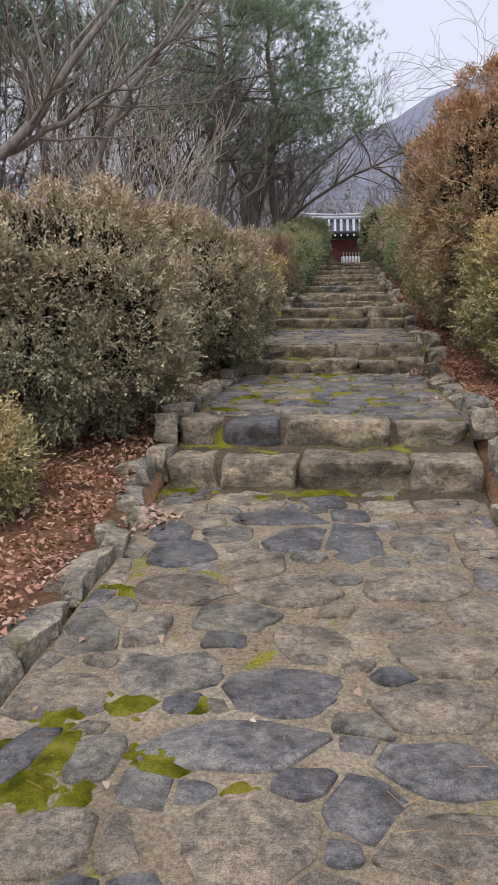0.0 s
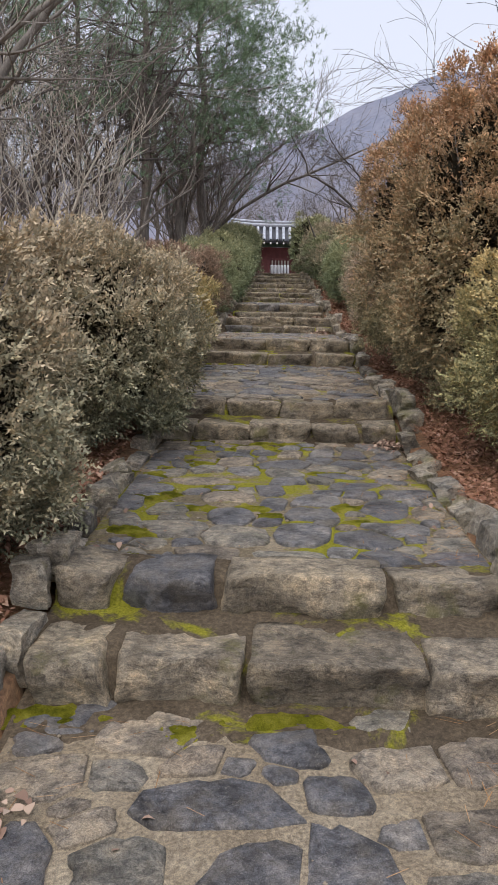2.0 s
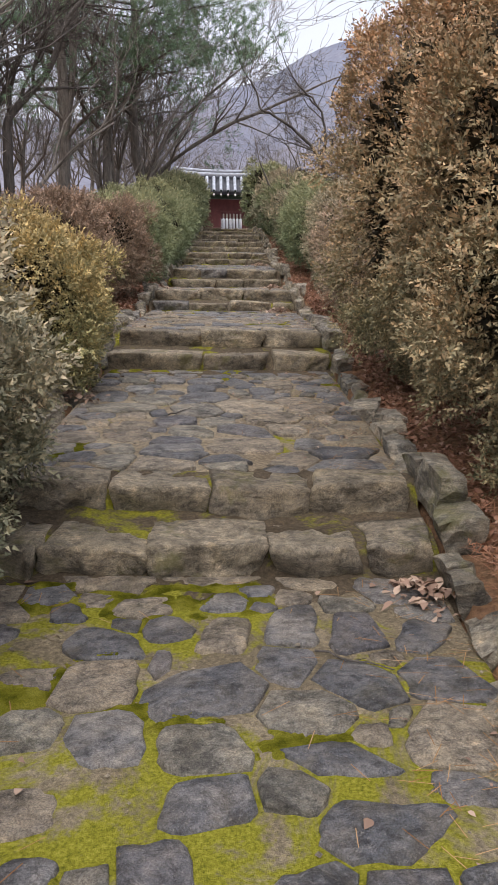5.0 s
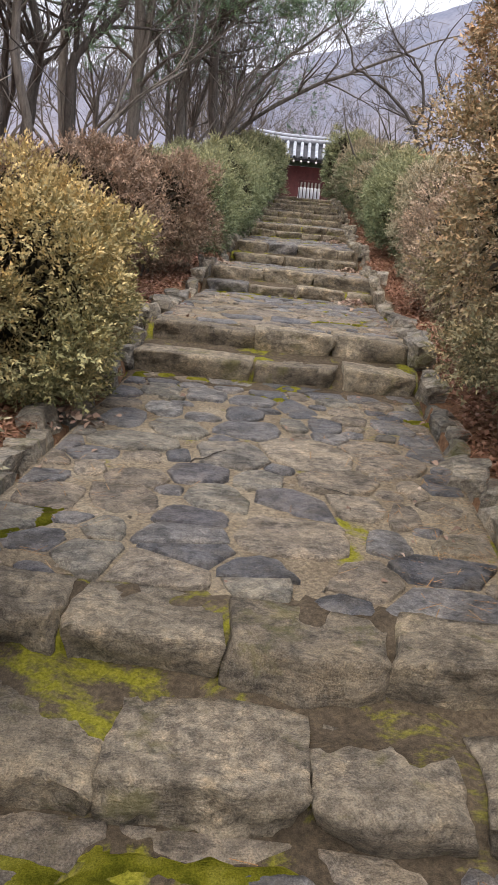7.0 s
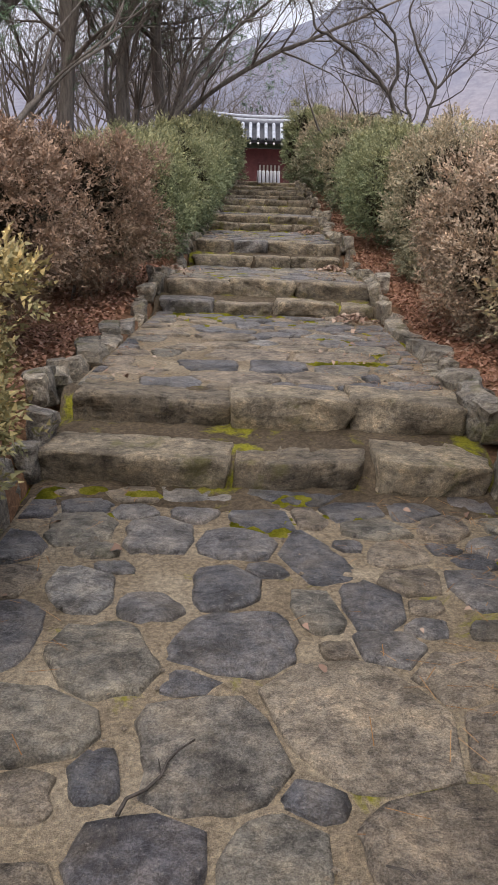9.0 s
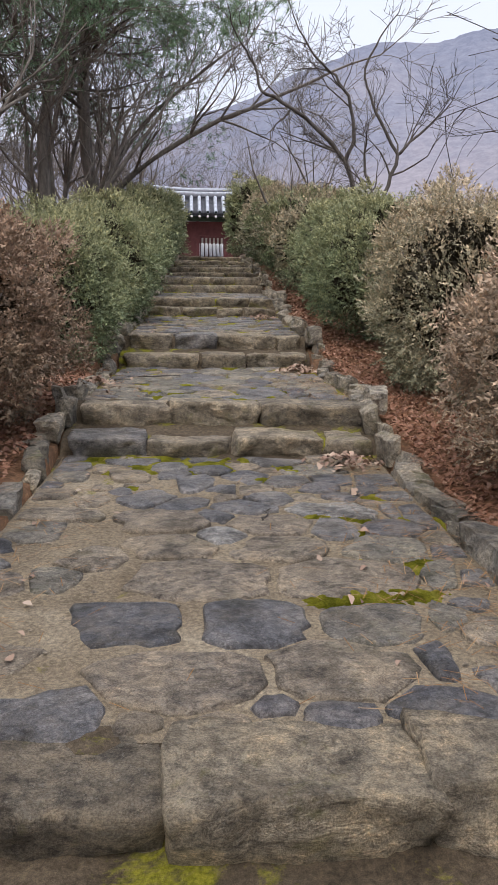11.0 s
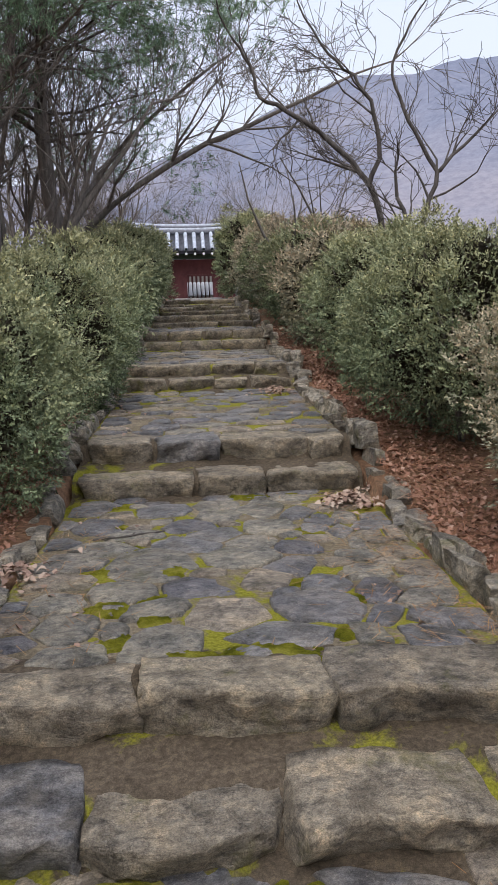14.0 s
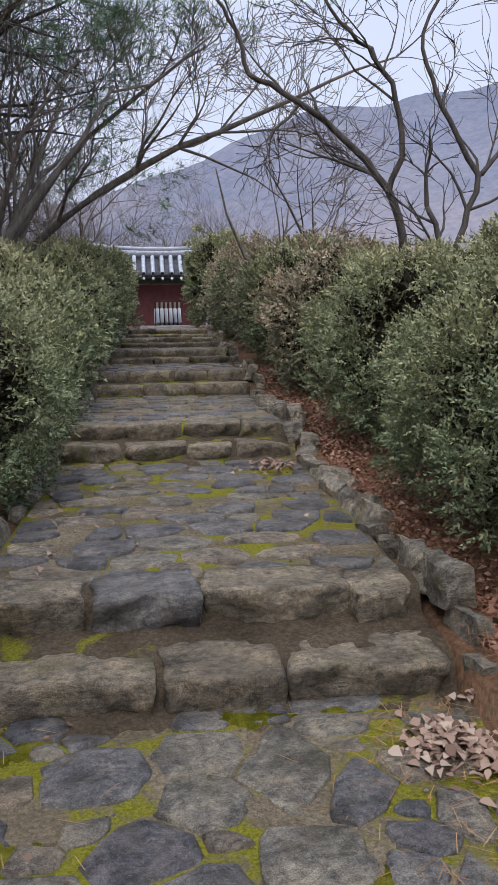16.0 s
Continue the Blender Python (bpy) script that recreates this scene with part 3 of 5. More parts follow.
# stones told apart: across, along, half width, half depth, turn, tone (slate over 0.62, grey from 0.45, speckled under 0.2)
STONES = {}
STONES[0] = [(-0.61, 1.35, 0.14, 0.13, 6, 0.3), (-0.43, 1.37, 0.06, 0.14, 6, 0.3), (-0.07, 1.42, 0.2, 0.18, 6, 0.3), (0.45, 1.44, 0.22, 0.13, 6, 0.3), (0.24, 1.57, 0.12, 0.13, -29, 0.85), (-0.85, 1.69, 0.07, 0.16, 5, 0.85), (-0.6, 1.72, 0.08, 0.13, 5, 0.55), (0.48, 1.76, 0.19, 0.13, 5, 0.85), (-0.15, 1.84, 0.31, 0.14, 1, 0.85), (-0.86, 2.06, 0.19, 0.15, 5, 0.3), (0.49, 2.1, 0.22, 0.16, 5, 0.3), (-0.05, 2.16, 0.21, 0.16, 5, 0.85), (-0.48, 2.26, 0.2, 0.16, 5, 0.55), (0.57, 2.48, 0.21, 0.17, 5, 0.3), (0.07, 2.52, 0.16, 0.16, 5, 0.3), (-0.91, 2.56, 0.16, 0.22, 5, 0.55)]
STONES[0] += [(-0.67, 2.61, 0.1, 0.15, 5, 0.3), (-0.29, 2.74, 0.18, 0.14, 5, 0.55), (0.36, 2.76, 0.2, 0.11, 5, 0.3), (0.74, 2.86, 0.12, 0.14, 5, 0.3), (-0.6, 3.02, 0.22, 0.17, 4, 0.3), (-0.09, 3.04, 0.26, 0.17, 4, 0.3), (0.5, 3.13, 0.24, 0.17, 4, 0.3), (0.85, 3.22, 0.07, 0.12, 4, 0.85), (-0.27, 3.34, 0.14, 0.2, 4, 0.3), (-0.7, 3.47, 0.19, 0.18, 4, 0.85), (0.57, 3.68, 0.15, 0.14, 4, 0.55), (0.19, 3.69, 0.17, 0.35, 4, 0.85), (-0.1, 3.72, 0.19, 0.18, 12, 0.85), (-0.5, 3.78, 0.14, 0.13, 4, 0.55), (-0.82, 3.81, 0.12, 0.14, 4, 0.85), (0.89, 3.83, 0.12, 0.2, 4, 0.3)]
STONES[0] += [(0.64, 4, 0.19, 0.12, 4, 0.3), (-0.21, 4.1, 0.3, 0.13, 4, 0.85), (-0.83, 4.19, 0.16, 0.13, 3, 0.3)]
STONES[1] = [(-0.57, 0.03, 0.05, 0.09, 0, 0.85), (0.04, 0.06, 0.17, 0.12, 0, 0.55), (0.52, 0.08, 0.16, 0.14, 0, 0.85), (-0.75, 0.08, 0.08, 0.11, 0, 0.55), (-0.38, 0.09, 0.16, 0.14, 0, 0.3), (0.3, 0.16, 0.07, 0.11, 0, 0.1), (-0.7, 0.25, 0.1, 0.08, 0, 0.55), (-0.49, 0.28, 0.08, 0.06, 0, 0.85), (-0.25, 0.39, 0.19, 0.18, 0, 0.55), (0.47, 0.42, 0.19, 0.15, -15, 0.85), (0.11, 0.46, 0.16, 0.19, -11, 0.85), (-0.58, 0.5, 0.18, 0.15, 0, 0.55), (0.65, 0.6, 0.2, 0.12, 0, 0.85), (-0.89, 0.66, 0.09, 0.14, 0, 0.55), (-0.08, 0.68, 0.08, 0.09, 0, 0.85), (-0.29, 0.78, 0.14, 0.17, 0, 0.85)]
STONES[1] += [(0.19, 0.87, 0.15, 0.13, 0, 0.85), (-0.66, 0.93, 0.13, 0.13, 0, 0.55), (0.89, 0.97, 0.1, 0.17, 0, 0.3), (0.62, 1.02, 0.15, 0.24, 0, 0.85), (-0.95, 1.05, 0.1, 0.18, 0, 0.85), (-0.05, 1.06, 0.08, 0.16, 0, 0.85), (0.23, 1.18, 0.15, 0.14, 0, 0.85), (-0.34, 1.23, 0.17, 0.14, 0, 0.3), (0.42, 1.88, 0.19, 0.08, 0, 0.85), (0.03, 1.93, 0.13, 0.12, 8, 0.55), (-0.28, 1.99, 0.13, 0.14, 0, 0.85), (0.79, 2.01, 0.15, 0.18, 0, 0.3), (0.65, 2.1, 0.04, 0.05, 0, 0.55), (0.36, 2.11, 0.16, 0.13, 0, 0.55), (0.02, 2.24, 0.23, 0.15, 18, 0.85), (-0.34, 2.29, 0.15, 0.16, 0, 0.3)]
STONES[1] += [(0.55, 2.3, 0.19, 0.12, -42, 0.85), (0.84, 2.33, 0.14, 0.15, 0, 0.85), (-0.14, 2.39, 0.04, 0.12, 0, 0.85), (0.31, 2.43, 0.12, 0.13, -23, 0.85), (-0.36, 2.56, 0.15, 0.12, -12, 0.85), (0.09, 2.63, 0.09, 0.14, 0, 0.3), (0.84, 2.63, 0.09, 0.13, -11, 0.85), (0.6, 2.65, 0.1, 0.17, -10, 0.85), (-0.14, 2.69, 0.1, 0.1, 11, 0.85), (0.35, 2.71, 0.1, 0.18, 0, 0.85), (-0.55, 2.82, 0.07, 0.08, 0, 0.85), (0.6, 2.9, 0.12, 0.07, 0, 0.55), (0.1, 2.92, 0.1, 0.08, 0, 0.85)]
STONES[2] = [(0.73, 0.11, 0.23, 0.13, 2, 0.85), (0.08, 0.14, 0.12, 0.12, 2, 0.55), (-0.29, 0.18, 0.2, 0.14, 6, 0.3), (-0.53, 0.22, 0.14, 0.18, 2, 0.55), (0.07, 0.22, 0.14, 0.14, 14, 0.85), (0.47, 0.27, 0.14, 0.16, 6, 0.3), (-0.2, 0.36, 0.18, 0.16, 2, 0.85), (0.76, 0.41, 0.23, 0.11, 2, 0.85), (-0.22, 0.44, 0.18, 0.14, 3, 0.85), (-0.54, 0.46, 0.09, 0.13, 6, 0.55), (0.19, 0.59, 0.22, 0.2, 1, 0.3), (0.58, 0.63, 0.09, 0.13, 6, 0.85), (-0.22, 0.68, 0.15, 0.1, 1, 0.85), (-0.53, 0.8, 0.15, 0.17, 7, 0.3), (-0.16, 0.94, 0.14, 0.17, 7, 0.55), (0.23, 0.94, 0.25, 0.13, -36, 0.85)]
STONES[2] += [(0.68, 0.94, 0.07, 0.15, 7, 0.3), (0.47, 0.99, 0.14, 0.15, 7, 0.3), (-0.53, 1.07, 0.16, 0.13, 7, 0.3), (-0.77, 1.14, 0.08, 0.1, 8, 0.3), (-0.27, 1.21, 0.15, 0.12, 8, 0.85), (0.02, 1.23, 0.12, 0.15, 8, 0.55), (0.76, 1.28, 0.08, 0.14, 7, 0.3), (0.41, 1.3, 0.21, 0.15, 8, 0.3), (-0.81, 1.37, 0.14, 0.11, 8, 0.85), (-0.4, 1.46, 0.06, 0.09, 8, 0.85), (-0.13, 1.56, 0.18, 0.21, 8, 0.55), (-0.68, 1.63, 0.25, 0.17, 2, 0.55), (0.7, 1.66, 0.2, 0.17, 8, 0.3), (0.27, 1.7, 0.24, 0.27, 8, 0.3), (0.58, 1.91, 0.18, 0.12, 9, 0.3), (-0.48, 1.95, 0.15, 0.19, 9, 0.55)]
STONES[2] += [(-0.1, 2.05, 0.19, 0.17, 9, 0.85), (-0.82, 2.05, 0.13, 0.2, 9, 0.85), (0.85, 2.15, 0.07, 0.13, 9, 0.85), (-0.38, 2.25, 0.1, 0.1, 9, 0.85), (0.17, 2.27, 0.08, 0.14, 9, 0.55), (0.37, 2.32, 0.11, 0.17, 9, 0.85), (-0.63, 2.35, 0.11, 0.16, 10, 0.1), (-0.13, 2.4, 0.12, 0.15, 10, 0.85), (0.77, 2.45, 0.13, 0.15, 9, 0.85), (0.18, 2.66, 0.12, 0.24, 10, 0.85), (0.52, 2.73, 0.13, 0.11, 10, 0.3), (-0.11, 2.75, 0.15, 0.15, 10, 0.85), (-0.42, 2.82, 0.14, 0.17, 10, 0.85), (-0.74, 2.85, 0.14, 0.15, 11, 0.55)]
STONES[3] = [(-0.17, 0.31, 0.27, 0.18, -4, 0.3), (0.31, 0.36, 0.23, 0.18, -4, 0.3), (0.61, 0.41, 0.05, 0.13, -4, 0.85), (0.08, 0.69, 0.18, 0.18, -4, 0.85), (0.47, 0.69, 0.17, 0.16, -4, 0.55), (-0.35, 0.71, 0.18, 0.18, -4, 0.85), (0.74, 0.74, 0.07, 0.15, -4, 0.55), (-0.11, 1.1, 0.27, 0.2, -7, 0.3), (0.45, 1.11, 0.27, 0.21, -7, 0.3), (0.83, 1.14, 0.08, 0.15, -7, 0.55), (0.7, 1.46, 0.18, 0.17, -6, 0.55), (0.22, 1.47, 0.21, 0.17, -6, 0.3), (-0.24, 1.49, 0.22, 0.16, -6, 0.3), (-0.02, 1.63, 0.12, 0.13, -6, 0.1), (0.51, 1.72, 0.12, 0.18, -6, 0.85), (0.78, 1.72, 0.15, 0.16, -42, 0.85)]
STONES[3] += [(0.21, 1.82, 0.21, 0.16, -6, 0.3), (-0.3, 1.86, 0.24, 0.17, -6, 0.3), (-0.05, 1.96, 0.11, 0.07, -37, 0.85), (0.53, 2.06, 0.25, 0.14, -10, 0.1), (0.84, 2.06, 0.05, 0.18, -6, 0.85), (0.11, 2.11, 0.19, 0.12, -22, 0.85), (-0.21, 2.17, 0.15, 0.11, 33, 0.85), (0.25, 2.27, 0.13, 0.12, -22, 0.85), (-0.4, 2.28, 0.16, 0.12, 44, 0.85), (0.78, 2.41, 0.08, 0.09, -6, 0.85), (-0.56, 2.42, 0.07, 0.09, -6, 0.85), (0.55, 2.51, 0.11, 0.11, -6, 0.85), (-0.15, 2.6, 0.11, 0.22, -6, 0.85), (0.38, 2.68, 0.15, 0.13, 37, 0.85), (0.14, 2.76, 0.14, 0.16, -6, 0.85), (-0.54, 2.79, 0.12, 0.14, -6, 0.3)]
STONES[4] = [(-0.63, 0.1, 0.14, 0.11, -1, 0.55), (-0.29, 0.14, 0.16, 0.21, 2, 0.55), (0.5, 0.18, 0.07, 0.09, -7, 0.55), (0.16, 0.22, 0.21, 0.13, -4, 0.85), (-0.49, 0.31, 0.06, 0.09, -7, 0.55), (0.62, 0.39, 0.07, 0.13, -7, 0.85), (-0.7, 0.39, 0.13, 0.16, -7, 0.55), (-0.04, 0.47, 0.18, 0.18, -7, 0.3), (0.35, 0.5, 0.19, 0.18, -7, 0.85), (-0.32, 0.56, 0.15, 0.11, 4, 0.55), (0.65, 0.67, 0.11, 0.16, -8, 0.85), (-0.78, 0.68, 0.13, 0.13, -7, 0.55), (0.44, 0.79, 0.12, 0.13, -8, 0.85)]
STONES[4] += [(-0.49, 0.79, 0.16, 0.14, 2, 0.55), (-0.17, 0.83, 0.16, 0.14, -8, 0.85), (0.17, 0.91, 0.11, 0.18, -8, 0.3), (0.65, 0.96, 0.14, 0.11, -8, 0.55), (-0.81, 1, 0.17, 0.11, -8, 0.3), (0.3, 1.1, 0.13, 0.17, -8, 0.85), (-0.4, 1.22, 0.23, 0.29, 3, 0.55), (0.68, 1.24, 0.12, 0.1, -9, 0.55), (0.07, 1.28, 0.21, 0.2, -9, 0.55), (-0.81, 1.32, 0.2, 0.17, -8, 0.55), (0.38, 1.44, 0.13, 0.11, -9, 0.85), (0.72, 1.49, 0.05, 0.11, -9, 0.55), (-0.67, 1.56, 0.2, 0.13, -9, 0.55), (-0.2, 1.59, 0.19, 0.14, -20, 0.85), (0.14, 1.61, 0.15, 0.12, -9, 0.55), (-0.08, 1.78, 0.18, 0.17, -9, 0.85)]
STONES[4] += [(0.27, 1.9, 0.16, 0.16, -10, 0.55), (-0.2, 1.99, 0.16, 0.17, -10, 0.85), (0.76, 2.07, 0.09, 0.13, -10, 0.55), (-0.76, 2.07, 0.18, 0.19, -10, 0.85), (-0.02, 2.24, 0.15, 0.15, -10, 0.55), (0.5, 2.26, 0.1, 0.22, -10, 0.85), (0.26, 2.43, 0.15, 0.28, -10, 0.55), (-0.39, 2.44, 0.19, 0.18, -10, 0.85), (-0.03, 2.55, 0.16, 0.17, -10, 0.55), (-0.86, 2.62, 0.16, 0.21, -10, 0.85)]
MOSS_AT = {}
MOSS_AT[0] = [(-0.77, 1.73, 0.2), (-0.58, 2.04, 0.12), (-0.37, 2.03, 0.1), (-0.41, 1.71, 0.12), (-0.9, 2.97, 0.12), (-0.81, 1.94, 0.12), (-0.72, 1.53, 0.16), (-0.14, 1.61, 0.07), (-0.39, 4.48, 0.12)]
MOSS_AT[1] = [(-0.85, 0.47, 0.14), (-0.82, 2, 0.14), (-0.86, 1.15, 0.18), (-0.65, 2.18, 0.16), (-0.4, 1.39, 0.14), (-0.54, 0.95, 0.14), (-0.2, 0.95, 0.16), (-0.55, 2.91, 0.2), (0.13, 2.95, 0.16), (0.39, 1.04, 0.16), (-0.69, 0.42, 0.12), (-0.77, 0.02, 0.1), (-0.76, 1.31, 0.16), (0.39, 0.71, 0.12), (-0.94, 1.83, 0.16), (-0.48, 2.06, 0.1), (-0.06, 0.8, 0.1), (-0.29, 2.96, 0.28), (-0.38, 2.49, 0.1), (-0.2, 2.11, 0.14), (-0.04, 2.05, 0.14), (0.37, 1.94, 0.12), (0.27, 1.98, 0.12), (-0.43, 2.33, 0.08), (0.25, 2.94, 0.12)]
MOSS_AT[2] = [(-0.83, 0.5, 0.18), (-0.94, 0.35, 0.14), (0.96, 2.66, 0.12), (-0.62, 1.56, 0.06), (-0.61, 3, 0.1), (0.02, 2.95, 0.16), (0.37, 3.07, 0.12)]
MOSS_AT[3] = [(0.79, 2.31, 0.13), (0.51, 1.96, 0.16), (0.91, 1.9, 0.12), (0.66, 1.67, 0.1), (0.65, 1.33, 0.12), (0.77, 1.25, 0.12), (0.39, 0.88, 0.14), (0.51, 0.9, 0.12), (0.7, 0.91, 0.12), (-0.46, 3.07, 0.28), (-0.01, 3.05, 0.24), (-0.48, 2.5, 0.08), (0.41, 2.97, 0.14), (0.23, 2.7, 0.08)]
MOSS_AT[4] = [(-0.64, 2.02, 0.14), (-0.64, 1.12, 0.1), (-0.3, 1.08, 0.12), (-0.53, 0.62, 0.13), (-0.37, 0.7, 0.1), (0.1, 0.04, 0.16), (0.23, -0.01, 0.13), (-0.17, 0.04, 0.13), (-0.49, 0.23, 0.1), (0.51, 1.74, 0.2), (0.94, 2.31, 0.14), (0.57, 0.62, 0.12), (0.33, 0.7, 0.1), (-0.66, 2.66, 0.14), (-0.55, 1.55, 0.12), (-1.08, 2.62, 0.1), (0.33, 0.86, 0.1), (-0.34, 0.44, 0.1), (0.4, 0.22, 0.1)]
for i, (s0, s1, z0, z1) in enumerate(LANDINGS):
    if i == 0:
        zm = 0.0
        landing(20, s0, 0.5, z0, zm)
        landing(0, 0.5, s1, zm, z1, STONES.get(0))
    else:
        landing(i, s0, s1, z0, z1, STONES.get(i))

# ---- rough stones that edge the path ----
rng = random.Random(5)
EDGE_MESHES = []
for k in range(14):
    me = block_mesh("edge_stone", rng.uniform(0.11, 0.17), rng.uniform(0.22, 0.46), rng.uniform(0.24, 0.3), 0.05, 20 + k * 3.7, (4, 6, 4), 0.45)
    me.shade_flat()
    me.materials.append(EDGE_STONE)
    EDGE_MESHES.append(me)
for side in (-1, 1):
    edge = thing("stone_edging", at(0, 0), "row of rough grey boulders edging the flagstone path", "stone edging", "edgings of the path", "structure")
    s = -5.0
    while s < 39:
        z = max(ground_z(s), bank_z(s) - 0.05)
        near = [st for st in STEPS if st[0] - 0.25 < s < st[2] + 0.35]
        st = new("edge_stone", rng.choice(EDGE_MESHES))
        st.parent = edge
        k = rng.uniform(0.65, 1.05)
        st.matrix_basis = pose(side * (HALF + 0.08 + rng.uniform(-0.03, 0.07)), s, z - 0.2 * k + rng.uniform(-0.05, 0.03) + (0.05 if near else 0), rng.uniform(-7, 7), rng.uniform(-14, 14), rng.uniform(-14, 14)) @ Matrix.Diagonal((k, k * 0.95, k, 1))
        s += rng.uniform(0.16, 0.32)


# ---- hedges ----
def leaf_quads(rng_, centre, axis, count, length, width, spread, tuft=False):
    """Sprigs at the given points: count leaves each along a short twig that points along axis."""
    n = len(centre)
    c = np.repeat(centre, count, axis=0)
    a = np.repeat(axis, count, axis=0)
    t = np.tile(np.linspace(0, 1, count), n)[:, None]
    # leaves stand to both sides of the twig, so that each sprig is a flat spray
    face = rng_.normal(size=(n, 3)) * 0.7 + np.array([0, 0, 0.6]) + axis * 0.3
    flat = np.cross(axis, face)
    flat /= np.linalg.norm(flat, axis=1, keepdims=True) + 1e-6
    sign = np.tile(np.where(np.arange(count) % 2, 1.0, -1.0), n)[:, None] * (1.05 - 0.7 * t)
    d = a * 0.75 + np.repeat(flat, count, axis=0) * sign * (0.0 if tuft else 0.85) + rng_.normal(size=(n * count, 3)) * (0.6 if tuft else 0.22)
    d /= np.linalg.norm(d, axis=1, keepdims=True)
    base = c + a * t * spread + rng_.normal(size=(n * count, 3)) * spread * 0.05
    side = np.cross(d, np.repeat(np.cross(flat, axis), count, axis=0) + rng_.normal(size=(n * count, 3)) * 0.35)
    side /= np.linalg.norm(side, axis=1, keepdims=True) + 1e-6
    k = rng_.uniform(0.7, 1.25, size=(n * count, 1))
    L, W = length * k, width * k
    q = np.stack([base + side * W * 0.5, base + d * L, base - side * W * 0.5], axis=1)
    return q.reshape(-1, 3)


def shell_radius(dirs, seed, lump):
    r = np.empty(len(dirs))
    o = Vector((seed * 3.3, seed * 1.3, seed * 2.1))
    for i, d in enumerate(dirs):
        v = Vector(d)
        r[i] = 1 + lump * noise.noise(v * 1.7 + o) + lump * 0.9 * noise.noise(v * 4.6 + o) + lump * 0.9 * noise.noise(v * 11 + o)
    return r


def bush(name, s, u, rs, ru, h, mat, seed, leaf=0.03, sprigs=5000, label="", category="bush", group="", lump=0.22, low=0.02, square=2.75, stem_mat=None):
    """A clipped shrub: rs and ru are its half lengths along and across the path, h its height."""
    z0 = bank_z(s) - 0.06
    top = thing(name, at(s, u, z0), label, category, group)
    r_ = np.random.RandomState(seed)
    d = r_.normal(size=(sprigs, 3))
    d /= np.linalg.norm(d, axis=1, keepdims=True)
    q = square
    box_r = 1 / (np.abs(d[:, 0]) ** q + np.abs(d[:, 1]) ** q + np.abs(d[:, 2]) ** q) ** (1 / q)
    rad = box_r * shell_radius(d, seed, lump) * (1.03 - 0.26 * r_.uniform(0, 1, sprigs) ** 1.6)
    half = np.array([ru - 0.13, rs - 0.13, h * (1 - low) / 2 - 0.09])
    centre = np.array([0, 0, h * (1 + low) / 2 - 0.06])
    p = d * rad[:, None] * half + centre
    # most sprigs gather in rounded sprays with dark gaps between them
    n_c = int(26 * (rs * ru + (rs + ru) * h * 0.5) + 30)
    cd = r_.normal(size=(n_c, 3))
    cd /= np.linalg.norm(cd, axis=1, keepdims=True)
    cr = 0.9 / (np.abs(cd[:, 0]) ** q + np.abs(cd[:, 1]) ** q + np.abs(cd[:, 2]) ** q) ** (1 / q) * shell_radius(cd, seed, lump)
    cp = cd * cr[:, None] * half + centre
    own = r_.randint(0, n_c, sprigs)
    size = r_.uniform(0.11, 0.24, n_c)[own]
    off = r_.normal(size=(sprigs, 3)) * 0.75 + cd[own] * 0.75 + np.array([0, 0, 0.25])
    off /= np.linalg.norm(off, axis=1, keepdims=True)
    gathered = r_.uniform(size=sprigs) < 0.68
    p = np.where(gathered[:, None], cp[own] + off * (size * r_.uniform(0.55, 1.05, sprigs))[:, None], (p - centre) * 0.93 + centre)
    d = np.where(gathered[:, None], off, d)
    p[:, 2] = np.maximum(p[:, 2], 0.05 + 0.1 * r_.uniform(size=sprigs))
    ax = d * 0.8 + r_.normal(size=(sprigs, 3)) * 0.45 + np.array([0, 0, 0.25])
    ax /= np.linalg.norm(ax, axis=1, keepdims=True)
    if s < 25:
        leaf = leaf * 0.76
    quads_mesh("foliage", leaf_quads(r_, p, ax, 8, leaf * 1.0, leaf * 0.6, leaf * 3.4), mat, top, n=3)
    # young shoots that stand out of the clipped outline
    n_sh = sprigs // 22
    pick = r_.permutation(sprigs)[:n_sh]
    sh_ax = d[pick] * 0.5 + r_.normal(size=(n_sh, 3)) * 0.25 + np.array([0, 0, 0.75])
    sh_ax /= np.linalg.norm(sh_ax, axis=1, keepdims=True)
    sh = p[pick]
    keep = sh[:, 2] > h * 0.3
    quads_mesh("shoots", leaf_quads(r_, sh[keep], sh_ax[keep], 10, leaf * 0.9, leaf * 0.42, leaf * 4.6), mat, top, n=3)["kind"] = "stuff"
    # stems from the ground into the crown
    for k in range(9):
        a = r_.uniform(0, 6.28)
        e = np.array([math.cos(a) * ru * 0.75, math.sin(a) * rs * 0.75, h * r_.uniform(0.5, 0.85)])
        b = np.array([math.cos(a) * ru * 0.25, math.sin(a) * rs * 0.35, -0.05])
        pts = [b, b * 0.4 + e * 0.4 + np.array([0, 0, 0.12]), e]
        tube_mesh("stem", [(pts, [0.02, 0.014, 0.005])], stem_mat or BARK_BROWN, top, 5)
    # twiggy filling that closes the bush; shade between the sprays is its dark colour
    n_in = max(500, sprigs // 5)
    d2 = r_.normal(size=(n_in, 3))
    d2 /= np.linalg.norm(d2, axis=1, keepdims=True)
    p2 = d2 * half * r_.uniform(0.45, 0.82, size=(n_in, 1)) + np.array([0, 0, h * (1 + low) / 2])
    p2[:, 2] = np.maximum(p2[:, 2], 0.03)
    inner = quads_mesh("inner_fill", leaf_quads(r_, p2, d2, 3, leaf * 3.6, leaf * 2.0, leaf * 3), FILL_SHADE, top, "dark twiggy filling with the bush's inner shade in its colour", 3)
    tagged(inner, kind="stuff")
    return top


